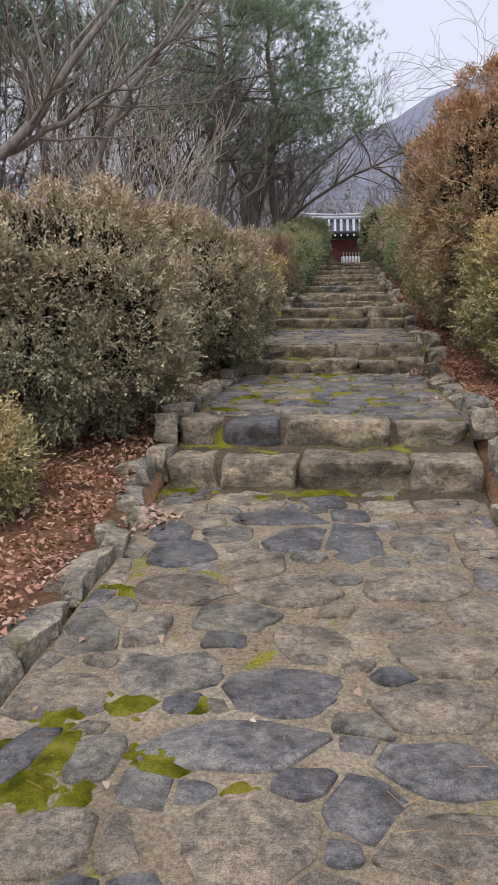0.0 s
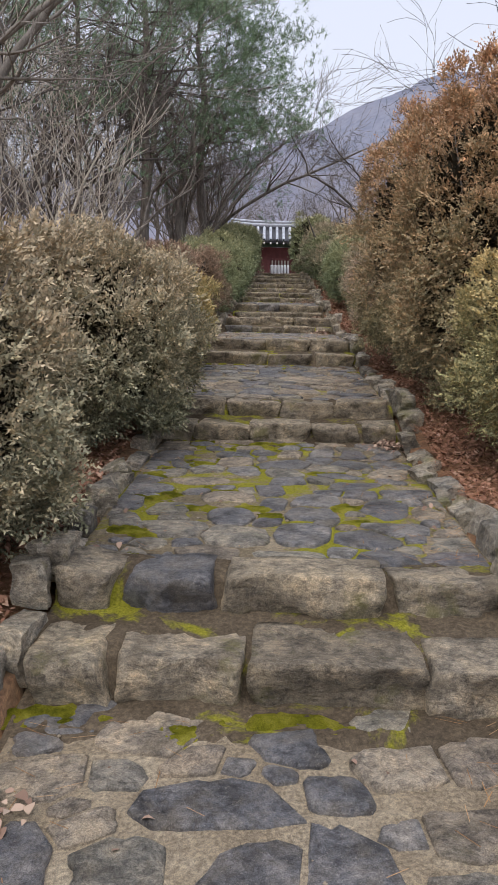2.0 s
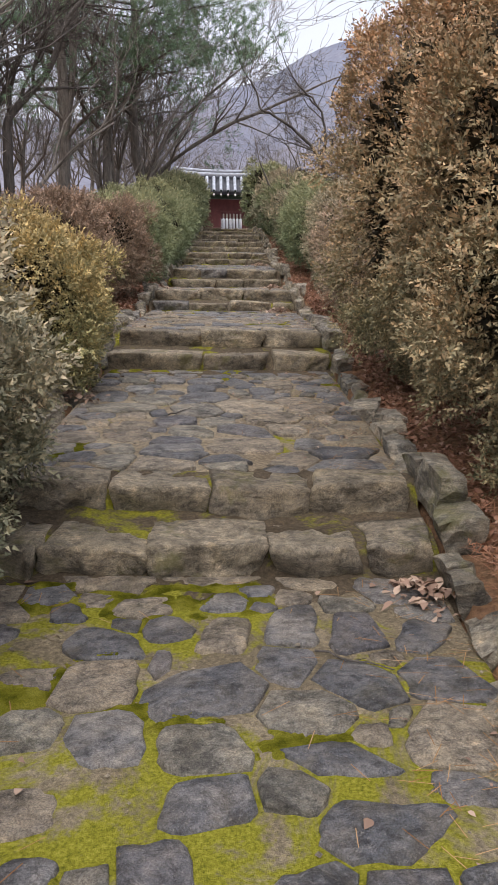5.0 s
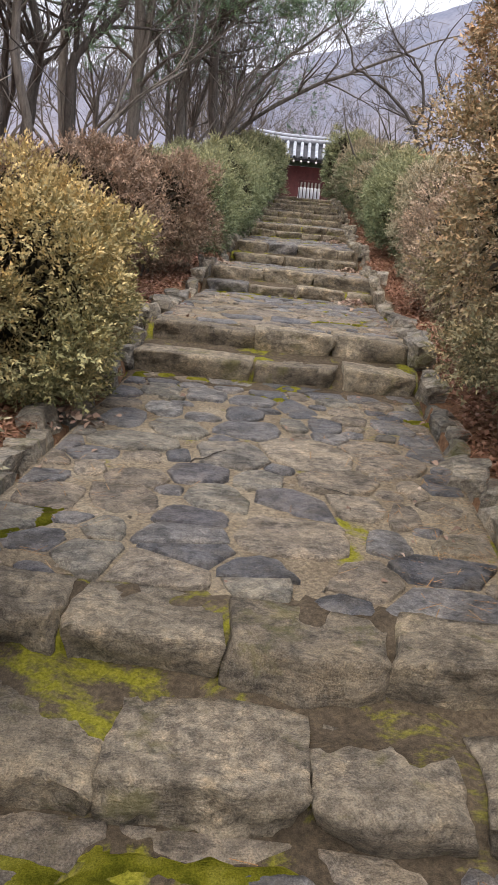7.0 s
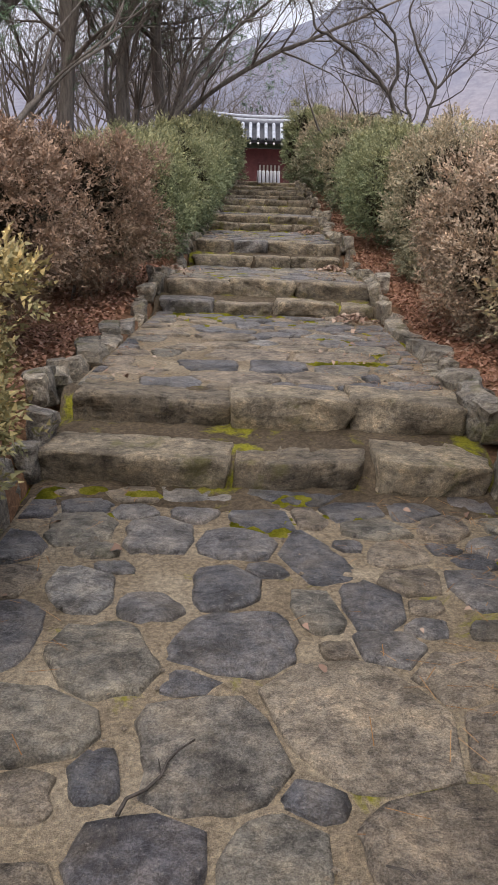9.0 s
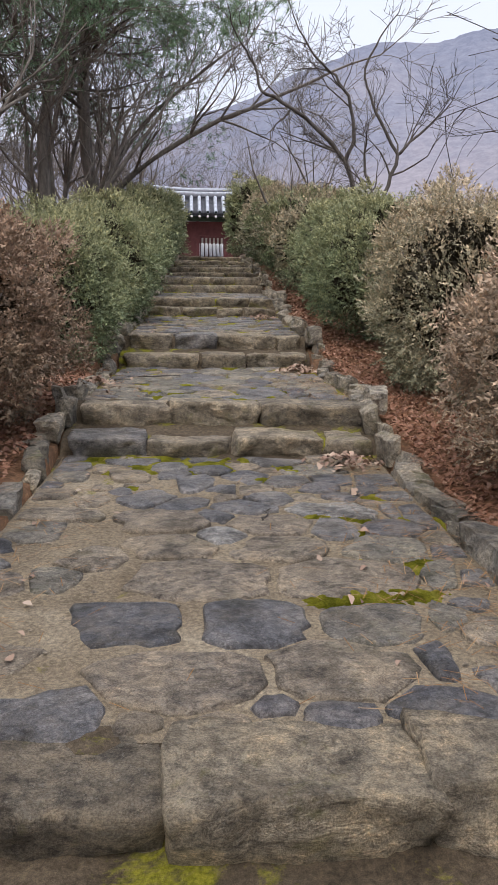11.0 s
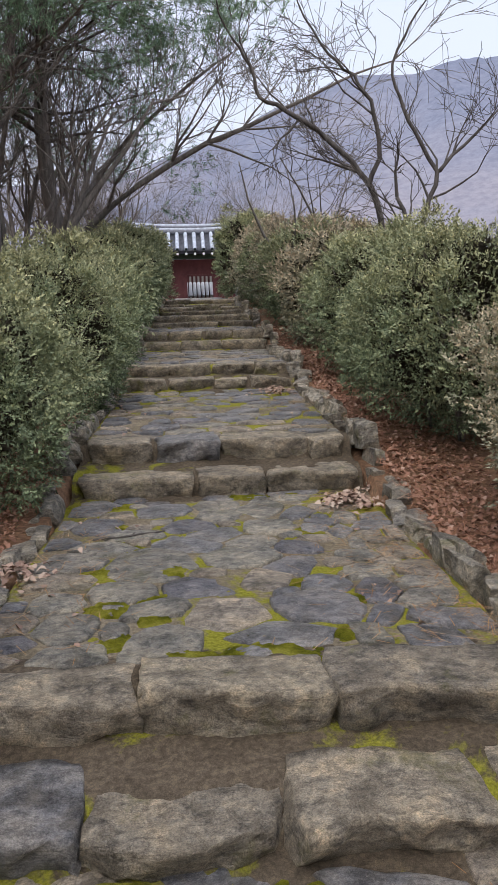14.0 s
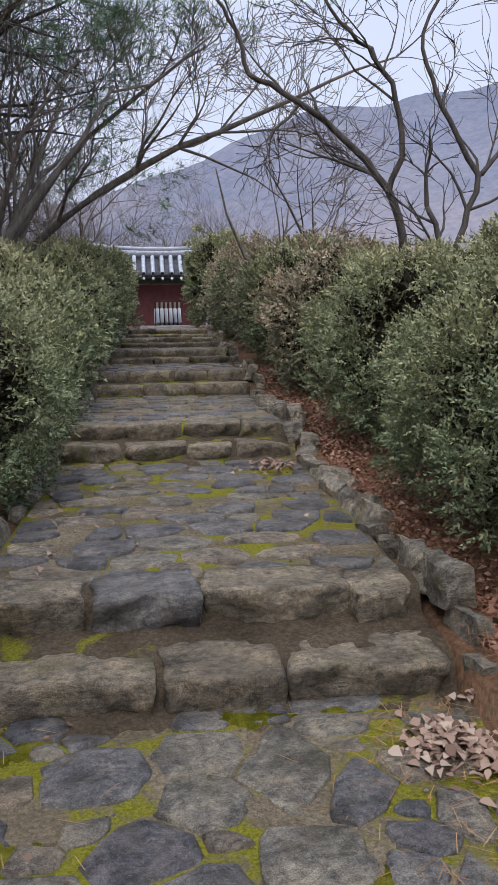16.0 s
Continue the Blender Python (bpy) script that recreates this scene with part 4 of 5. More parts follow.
def tube_mesh(name, tubes, mat, parent, sides=6, label=""):
    """Tapered round branches; each is a list of points with their radii."""
    verts, faces = [], []
    ang = [2 * math.pi * i / sides for i in range(sides)]
    for pts, rad in tubes:
        base = len(verts)
        for i, p in enumerate(pts):
            a, b = np.asarray(pts[max(0, i - 1)]), np.asarray(pts[min(len(pts) - 1, i + 1)])
            t = b - a
            t = t / (np.linalg.norm(t) + 1e-9)
            ref = np.array([1.0, 0, 0]) if abs(t[0]) < 0.8 else np.array([0, 1.0, 0])
            x = np.cross(t, ref)
            x /= np.linalg.norm(x) + 1e-9
            y = np.cross(t, x)
            for g in ang:
                verts.append(np.asarray(p) + (x * math.cos(g) + y * math.sin(g)) * rad[i])
        for i in range(len(pts) - 1):
            for j in range(sides):
                k = (j + 1) % sides
                faces.append((base + i * sides + j, base + i * sides + k, base + (i + 1) * sides + k, base + (i + 1) * sides + j))
        faces.append(tuple(base + (len(pts) - 1) * sides + j for j in range(sides)))
    return link_mesh(name, verts, faces, mat, parent, True, label)


# shade inside the hedges, put into the filling's very dark brown
FILL_SHADE = plain("inner_shade", (0.05, 0.044, 0.032), 0.95, 0.4, 20, 0.05)

L_HEDGE, R_HEDGE = "hedge along the path's left-hand bank", "hedge along the path's right-hand bank"
OLIVE_TXT = "clipped olive green hedge bush bronzed by frost on leafy soil"
GREEN_TXT = "dark green clipped evergreen hedge bush on leafy soil"
BROWN_TXT = "hedge bush with browned winter leaves on leafy soil"
ORANGE_TXT = "tall rounded hedge bush with rust orange crown and olive flanks"
GOLD_TXT = "small golden green hedge bush at the path's stone edge"
bush("hedge_bush", 4.35, -2.2, 0.5, 0.55, 0.85, LEAF_GOLD, 1, 0.03, 5000, "low hedge bush with straw coloured frosted tips", group=L_HEDGE)
bush("hedge_bush", 5.95, -2.12, 1.05, 1.14, 1.9, LEAF_OLIVE, 2, 0.034, 23000, OLIVE_TXT, group=L_HEDGE)
bush("hedge_bush", 8.85, -1.75, 1.25, 1.12, 1.75, LEAF_OLIVE, 3, 0.034, 20000, OLIVE_TXT, group=L_HEDGE)
bush("hedge_bush", 12.0, -1.8, 0.95, 0.98, 1.42, LEAF_GOLD, 4, 0.034, 13500, GOLD_TXT, group=L_HEDGE)
bush("hedge_bush", 14.7, -2.15, 1.15, 1.0, 1.42, LEAF_BROWN, 5, 0.031, 11500, BROWN_TXT, group=L_HEDGE, low=0.2)
bush("hedge_bush", 17.3, -2.0, 1.35, 1.0, 1.58, LEAF_BROWN, 6, 0.031, 12500, BROWN_TXT, group=L_HEDGE, low=0.12)
bush("hedge_bush", 20.4, -1.97, 1.35, 1.05, 1.6, LEAF_GREEN, 7, 0.033, 11000, GREEN_TXT, group=L_HEDGE)
bush("hedge_bush", 23.3, -1.82, 1.4, 1.08, 1.72, LEAF_GREEN, 8, 0.034, 10000, GREEN_TXT, group=L_HEDGE)
for k, s in enumerate((26.2, 29.0, 31.8, 34.6, 37.4)):
    bush("hedge_bush", s, -1.8, 1.4, 0.98, 1.72 + 0.13 * k, LEAF_GREEN, 20 + k, 0.048, 3600, GREEN_TXT, group=L_HEDGE)
bush("hedge_bush", 7.9, 2.2, 1.1, 0.9, 2.1, LEAF_GOLD, 9, 0.034, 15000, "tall hedge bush with golden frosted outer leaves", group=R_HEDGE)
bush("hedge_bush", 9.95, 2.18, 1.4, 1.2, 3.2, LEAF_ORANGE, 10, 0.034, 26000, ORANGE_TXT, group=R_HEDGE)
bush("hedge_bush", 12.05, 2.05, 1.25, 1.22, 3.3, LEAF_ORANGE, 11, 0.034, 23000, ORANGE_TXT, group=R_HEDGE)
bush("hedge_bush", 15.7, 2.2, 1.4, 1.08, 1.66, LEAF_TAN, 12, 0.032, 13000, BROWN_TXT, group=R_HEDGE)
bush("hedge_bush", 18.75, 2.33, 1.4, 1.08, 1.75, LEAF_OLIVE, 13, 0.031, 13500, OLIVE_TXT, group=R_HEDGE)
bush("hedge_bush", 21.8, 2.18, 1.45, 1.08, 1.85, LEAF_GREEN, 14, 0.031, 14000, GREEN_TXT, group=R_HEDGE)
bush("hedge_bush", 24.8, 2.3, 1.4, 1.08, 1.9, LEAF_GREEN, 15, 0.038, 8500, GREEN_TXT, group=R_HEDGE)
for k, s in enumerate((27.7, 30.4, 33.2, 36.0, 38.6)):
    bush("hedge_bush", s, 2.3 - 0.05 * k, 1.4, 1.1, 1.92 + 0.1 * k, LEAF_GREEN if k % 2 else LEAF_OLIVE, 30 + k, 0.048, 3600, GREEN_TXT if k % 2 else OLIVE_TXT, group=R_HEDGE)
bush("hedge_bush", 42.6, 1.75, 1.5, 1.1, 2.9, LEAF_GREEN, 50, 0.06, 4200, "tall rounded evergreen bush beside the head of the steps", group=R_HEDGE)
bush("hedge_bush", 41.2, -1.85, 1.4, 1.0, 2.0, LEAF_GREEN, 51, 0.06, 3200, GREEN_TXT, group=L_HEDGE)

# ---- trees ----
def grow(tubes, rnd, p, d, length, radius, depth, up=0.15, spread=0.7, kids=(3, 5), kink=0.22, shrink=0.62, tips=None, thin=0.0025, clear=None):
    """A branch as a wandering tapered tube, with side branches along it."""
    n = 5 if depth > 1 else 4
    pts, rad = [np.array(p)], [radius]
    d = np.array(d, dtype=float)
    d /= np.linalg.norm(d)
    for i in range(n):
        d = d + np.array([rnd.gauss(0, kink), rnd.gauss(0, kink), rnd.gauss(0, kink) * 0.7 + up])
        d /= np.linalg.norm(d)
        pts.append(pts[-1] + d * length / n)
        rad.append(max(thin, radius * (1 - 0.8 * (i + 1) / n)))
    if clear and depth < 3 and not all(clear(q) for q in pts[1:]):
        return
    tubes.append((depth, pts, rad))
    if depth <= 0:
        if tips is not None:
            tips.append((pts[-1], d))
        return
    for _ in range(rnd.randint(*kids)):
        f = rnd.uniform(0.3, 1.0) * n
        i = min(n - 1, int(f))
        q = pts[i] + (pts[i + 1] - pts[i]) * (f - i)
        t = pts[i + 1] - pts[i]
        t /= np.linalg.norm(t)
        v = np.array([rnd.gauss(0, 1), rnd.gauss(0, 1), rnd.gauss(0, 0.7)])
        v -= t * v.dot(t)
        v /= np.linalg.norm(v) + 1e-6
        grow(tubes, rnd, q, t + v * spread * rnd.uniform(0.7, 1.3), length * shrink * rnd.uniform(0.75, 1.2), max(thin * 1.3, rad[i] * 0.62), depth - 1, up, spread, kids, kink, shrink, tips, thin, clear)


def bare_tree(name, x, y, stems, bark, seed, label, category="tree", depth=3, up=0.1, spread=0.75, kids=(3, 5), twig=None, shrink=0.62, kink=0.2):
    """A leafless tree: stems are (lean direction, length, radius)."""
    local = SITE.inverted() @ Vector((x, y, 0))
    z = bank_z(local.y) - 0.1
    top = thing(name, Matrix.Translation((x, y, z)), label, category)
    rnd = random.Random(seed)
    tubes = []

    def free(q):
        """Branches stay clear of the headroom over the path."""
        w = SITE.inverted() @ Vector((x + q[0], y + q[1], z + q[2]))
        return abs(w.x) > 1.6 or w.y > 45 or w.z > bank_z(max(-5, min(60, w.y))) + 2.9

    for k, (dx, dy, dz, length, radius) in enumerate(stems):
        grow(tubes, rnd, (rnd.uniform(-0.12, 0.12), rnd.uniform(-0.12, 0.12), 0), (dx, dy, dz), length, radius, depth, up, spread, kids, kink, shrink, None, 0.002 + 0.0001 * y, free)
    for g, p, r in tubes:
        if g == depth:
            tube_mesh("trunk", [(p, r)], bark, top, 8)
        elif g == depth - 1:
            tube_mesh("limb", [(p, r)], bark, top, 6)
    tagged(tube_mesh("twigs", [(p, r) for g, p, r in tubes if g < depth - 1], twig or bark, top, 3), kind="stuff")
    return top


def pine(x, y, height, crown0, radius, seed, lean=(0, 0), trunk=0.17, dense=9, label="tall pine with dark green needles and a bare lower trunk"):
    local = SITE.inverted() @ Vector((x, y, 0))
    top = thing("pine_tree", Matrix.Translation((x, y, bank_z(local.y) - 0.1)), label, "pine")
    rnd = random.Random(seed)
    n = 9
    pts = [np.array([lean[0] * (i / n) + rnd.gauss(0, 0.08), lean[1] * (i / n) + rnd.gauss(0, 0.08), height * i / n]) for i in range(n + 1)]
    tube_mesh("trunk", [(pts, [trunk * (1 - 0.8 * i / n) for i in range(n + 1)])], BARK_BROWN, top, 9)
    tubes, tips = [], []
    for k in range(58):
        f = crown0 + (1 - crown0) * ((k + rnd.random()) / 58) ** 1.25
        i = min(n - 1, int(f * n))
        p = pts[i] + (pts[i + 1] - pts[i]) * (f * n - i)
        a = rnd.uniform(0, 6.28)
        L = radius * (1.15 - 0.75 * (f - crown0) / (1 - crown0)) * rnd.uniform(0.6, 1.1)
        grow(tubes, rnd, p, (math.cos(a), math.sin(a), rnd.uniform(-0.05, 0.35)), L, 0.035, 2, 0.05, 0.75, (3, 4), 0.16, 0.5, tips)
    for g, p, r in tubes:
        if g == 2:
            tube_mesh("limb", [(p, r)], BARK_DARK, top, 5)
    tagged(tube_mesh("twigs", [(p, r) for g, p, r in tubes if g < 2], BARK_DARK, top, 3), kind="stuff")
    r_ = np.random.RandomState(seed)
    c = np.array([t[0] for t in tips])
    a = np.array([t[1] for t in tips])
    c = np.repeat(c, dense, axis=0) + r_.normal(size=(len(c) * dense, 3)) * 0.17
    a = np.repeat(a, dense, axis=0) + r_.normal(size=(len(a) * dense, 3)) * 0.5 + np.array([0, 0, 0.4])
    a /= np.linalg.norm(a, axis=1, keepdims=True)
    quads_mesh("needles", leaf_quads(r_, c, a, 16, 0.15, 0.011, 0.14, True), NEEDLE, top, n=3)
    return top


def shaped_tree(name, base, paths, bark, seed, label, kids=5, length=1.5, twig_kids=(4, 6), up=0.06, thin=0.004):
    """A leafless tree whose main stems follow the given bends; each path is (points, thick, thin end)."""
    top = thing(name, Matrix.Translation(base), label, "tree")
    rnd = random.Random(seed)
    tubes = []
    for pts, r0, r1 in paths:
        p = [np.array(q, dtype=float) - np.array(base) for q in pts]
        fine = []
        for i in range(len(p) - 1):
            a, b, c, d = p[max(0, i - 1)], p[i], p[i + 1], p[min(len(p) - 1, i + 2)]
            for k in range(3):
                t = k / 3
                fine.append(0.5 * (2 * b + (c - a) * t + (2 * a - 5 * b + 4 * c - d) * t * t + (3 * b - a - 3 * c + d) * t ** 3) + np.array([rnd.gauss(0, 0.012) for _ in range(3)]))
        fine.append(p[-1])
        n = len(fine)
        rad = [r0 + (r1 - r0) * i / (n - 1) for i in range(n)]
        tube_mesh("trunk", [(fine, rad)], bark, top, 8)
        for _ in range(kids):
            i = rnd.randint(n // 3, n - 2)
            t = fine[i + 1] - fine[i]
            t = t / (np.linalg.norm(t) + 1e-9)
            v = np.array([rnd.gauss(0, 1), rnd.gauss(0, 0.8), rnd.gauss(0.5, 0.8)])
            v -= t * v.dot(t)
            v /= np.linalg.norm(v) + 1e-6
            grow(tubes, rnd, fine[i], t + v * 0.9, length * rnd.uniform(0.6, 1.2), max(0.008, rad[i] * 0.55), 2, up, 0.8, twig_kids, 0.2, 0.6, None, thin)
        grow(tubes, rnd, fine[-1], fine[-1] - fine[-2], length * 0.8, r1, 2, up, 0.7, twig_kids, 0.2, 0.6, None, thin)
    for g, p, r in tubes:
        if g == 2:
            tube_mesh("limb", [(p, r)], bark, top, 6)
    tagged(tube_mesh("twigs", [(p, r) for g, p, r in tubes if g < 2], bark, top, 3), kind="stuff")
    return top


GREY_TXT = "leafless multi-stemmed tree with grey lichened bark"
shaped_tree("tree", (-3.0, 8.5, 0.75), [
    ([(-3.0, 8.5, 0.7), (-2.78, 8.5, 2.74), (-2.19, 8.5, 3.37), (-1.88, 8.5, 3.81), (-1.51, 8.5, 4.26), (-1.21, 8.6, 4.67)], 0.07, 0.028),
    ([(-2.9, 8.6, 2.6), (-2.74, 8.6, 2.98), (-2.19, 8.6, 3.28), (-1.71, 8.6, 3.5), (-1.17, 8.6, 3.9), (-0.75, 8.6, 4.28)], 0.045, 0.02),
    ([(-2.9, 8.7, 0.9), (-2.1, 8.9, 2.3), (-1.75, 8.9, 2.78), (-1.41, 8.9, 3.48), (-1.06, 8.9, 4.04), (-0.6, 8.9, 4.48), (-0.29, 8.9, 4.86)], 0.05, 0.022)],
    BARK_GREY, 3, GREY_TXT, 6, 1.3, (4, 6), 0.05, 0.003)
bare_tree("tree", -1.6, 11.2, [(0.25, 0.2, 1, 2.6, 0.04), (-0.35, 0.1, 1, 2.8, 0.04), (0.3, -0.2, 1, 2.5, 0.03), (0, 0, 1, 3.0, 0.04)], BARK_PALE, 4, "leafless shrubby tree with pale straw coloured shoots", depth=3, kids=(5, 7), up=0.1, spread=0.95)
bare_tree("tree", -2.9, 12.5, [(0.1, 0, 1, 4.6, 0.1), (-0.3, 0.2, 1, 4.2, 0.08), (0.3, 0.3, 1, 4, 0.07)], BARK_DARK, 5, "leafless dark-barked tree with many upright limbs", depth=3, kids=(3, 5))
bare_tree("tree", -1.9, 20.5, [(0.15, 0, 1, 4.8, 0.11), (-0.25, 0.2, 1, 4.4, 0.1), (0.3, 0.3, 1, 4.2, 0.08)], BARK_BROWN, 6, "leafless brown-barked tree forking into several trunks", depth=3, kids=(4, 5))
bare_tree("tree", 0.2, 28.0, [(0.5, 0, 1, 4.6, 0.09), (0.9, -0.2, 1, 5, 0.09), (0.1, 0.1, 1, 4.6, 0.1), (0.7, 0.2, 1, 4.4, 0.07)], BARK_BROWN, 8, "leafless brown-barked tree leaning over the path", depth=3, kids=(4, 5))
shaped_tree("tree", (0.3, 31.6, 2.8), [
    ([(0.3, 31.6, 2.7), (1.5, 31.5, 4.7), (3.4, 31.2, 6.1), (5.4, 31.0, 7.0), (7.0, 30.6, 7.7)], 0.09, 0.022),
    ([(0.35, 31.7, 2.8), (1.3, 31.8, 4.9), (2.6, 31.9, 6.7), (4.4, 32.0, 8.2)], 0.08, 0.025),
    ([(0.2, 31.7, 2.7), (0.5, 31.9, 5.0), (1.1, 32.0, 7.2)], 0.08, 0.03)],
    BARK_BROWN, 9, "leafless brown-barked tree arching over the path", 11, 2.2, (5, 7), 0.03, 0.0055)
bare_tree("tree", -4.6, 17.0, [(0.1, 0, 1, 4.8, 0.11), (-0.3, 0.2, 1, 4.4, 0.1)], BARK_DARK, 10, "leafless dark-barked tree with many upright limbs", depth=3, kids=(5, 7))
bare_tree("tree", -4.0, 26.0, [(0.1, 0, 1, 5.2, 0.12), (-0.3, 0.2, 1, 4.8, 0.1)], BARK_DARK, 11, "leafless dark-barked tree with many upright limbs", depth=3, kids=(3, 5))
shaped_tree("tree", (5.62, 25.5, 2.45), [
    ([(5.62, 25.5, 2.4), (5.59, 25.5, 3.8), (5.52, 25.5, 4.45), (5.28, 25.5, 4.9), (4.86, 25.5, 5.27), (4.27, 25.5, 5.68), (3.92, 25.5, 5.82), (3.81, 25.5, 6.18), (3.62, 25.5, 6.47)], 0.055, 0.016),
    ([(5.4, 25.5, 4.7), (5.53, 25.4, 5.28), (5.37, 25.4, 5.77), (5.15, 25.4, 6.08), (4.82, 25.4, 6.32), (4.62, 25.4, 6.62)], 0.036, 0.014)],
    BARK_DARK, 12, "slender leafless tree with dark wet bark forking low", 6, 1.2, (4, 5), 0.06, 0.0038)
shaped_tree("tree", (5.85, 25.0, 2.45), [
    ([(5.85, 25.0, 2.4), (5.88, 25.0, 3.77), (6.01, 25.0, 4.32), (6.12, 25.0, 4.82), (5.82, 25.0, 5.3), (5.64, 25.0, 5.71), (5.54, 25.0, 6.12), (5.77, 25.0, 6.6)], 0.042, 0.014),
    ([(6.12, 25.0, 4.8), (6.36, 25.0, 5.0), (6.85, 25.0, 5.46)], 0.03, 0.015),
    ([(5.82, 25.05, 3.0), (5.79, 25.0, 3.82), (5.72, 25.0, 4.21), (5.6, 25.0, 4.5)], 0.04, 0.025)],
    BARK_DARK, 13, "crooked leafless tree with dark wet bark and a cut stub", 4, 1.0, (3, 5), 0.06, 0.0038)
bare_tree("tree", 6.2, 30.5, [(-0.4, 0.1, 1, 3.6, 0.055), (0.2, 0, 1, 3.6, 0.05), (-0.1, 0, 1, 3.6, 0.05)], BARK_BROWN, 14, "slender leafless tree with brown bark", depth=3, kids=(4, 6), up=0.08)
bare_tree("tree", 7.4, 17.0, [(-0.7, -0.1, 1, 4.0, 0.08), (0.3, 0, 1, 4.5, 0.08)], BARK_DARK, 15, "leafless dark tree with spreading drooping limbs", depth=3, kids=(4, 5), up=-0.03)
bare_tree("tree", 9.4, 22.0, [(-0.55, -0.1, 1, 4.6, 0.08), (0.2, 0, 1, 5, 0.08)], BARK_DARK, 16, "leafless dark tree with spreading drooping limbs", depth=3, kids=(4, 5), up=-0.05)
shaped_tree("tree", (-2.0, 24.0, 2.0), [
    ([(-2.85, 24.0, 1.9), (-2.63, 24.0, 3.64), (-2.48, 24.0, 4.58), (-2.39, 24.0, 5.48), (-2.83, 24.0, 6.8)], 0.15, 0.06),
    ([(-1.8, 24.0, 1.9), (-1.77, 24.0, 4.24), (-1.69, 24.0, 5.16), (-0.93, 24.0, 6.02), (-0.4, 24.0, 7.2)], 0.13, 0.05)],
    BARK_DARK, 61, "pair of thick dark trunks with bare spreading limbs", 8, 2.2, (5, 7), 0.05, 0.0048)
shaped_tree("tree", (-0.3, 27.5, 2.5), [
    ([(-0.75, 27.0, 2.3), (-0.79, 27.0, 5.11), (-0.58, 27.0, 6.31), (-0.5, 27.0, 8.4)], 0.14, 0.06),
    ([(0.2, 28.0, 2.3), (0.27, 28.0, 5.37), (0.52, 28.0, 6.64), (1.1, 28.0, 8.4)], 0.15, 0.05)],
    BARK_BROWN, 62, "pair of straight brown trunks with bare spreading limbs", 8, 2.2, (5, 7), 0.05, 0.005)
far_tree = bare_tree("tree", -7.0, 30.0, [(0.1, 0, 1, 5.5, 0.12), (-0.25, 0.2, 1, 5, 0.1), (0.35, -0.2, 1, 4.6, 0.09)], BARK_BROWN, 17, "tall leafless tree in the wood beyond the hedge", depth=3, kids=(5, 7), up=0.08)
rng = random.Random(77)
for x, y in ((-9.5, 24), (-6.5, 20), (-3.2, 38), (-8, 38), (-12, 32), (-0.5, 42), (2.2, 46), (-5, 46), (-10, 50), (-6.2, 14.5), (3.5, 62), (0, 60), (5.5, 68), (8.8, 66), (11.5, 62), (2, 57), (-3, 56)):
    local = SITE.inverted() @ Vector((x, y, 0))
    copy_thing(far_tree, pose(x, y, bank_z(min(70, local.y)) - 0.1, 0, 0, rng.uniform(0, 360)))
pine(-0.8, 27.0, 13, 0.36, 2.8, 21)
pine(1.0, 30.2, 11.5, 0.3, 3.3, 22, dense=13)
pine(-3.4, 33, 13, 0.36, 3.0, 23)
pine(-4.8, 21.5, 12, 0.36, 2.8, 24)
pine(-6.5, 17.0, 11, 0.4, 2.4, 25)


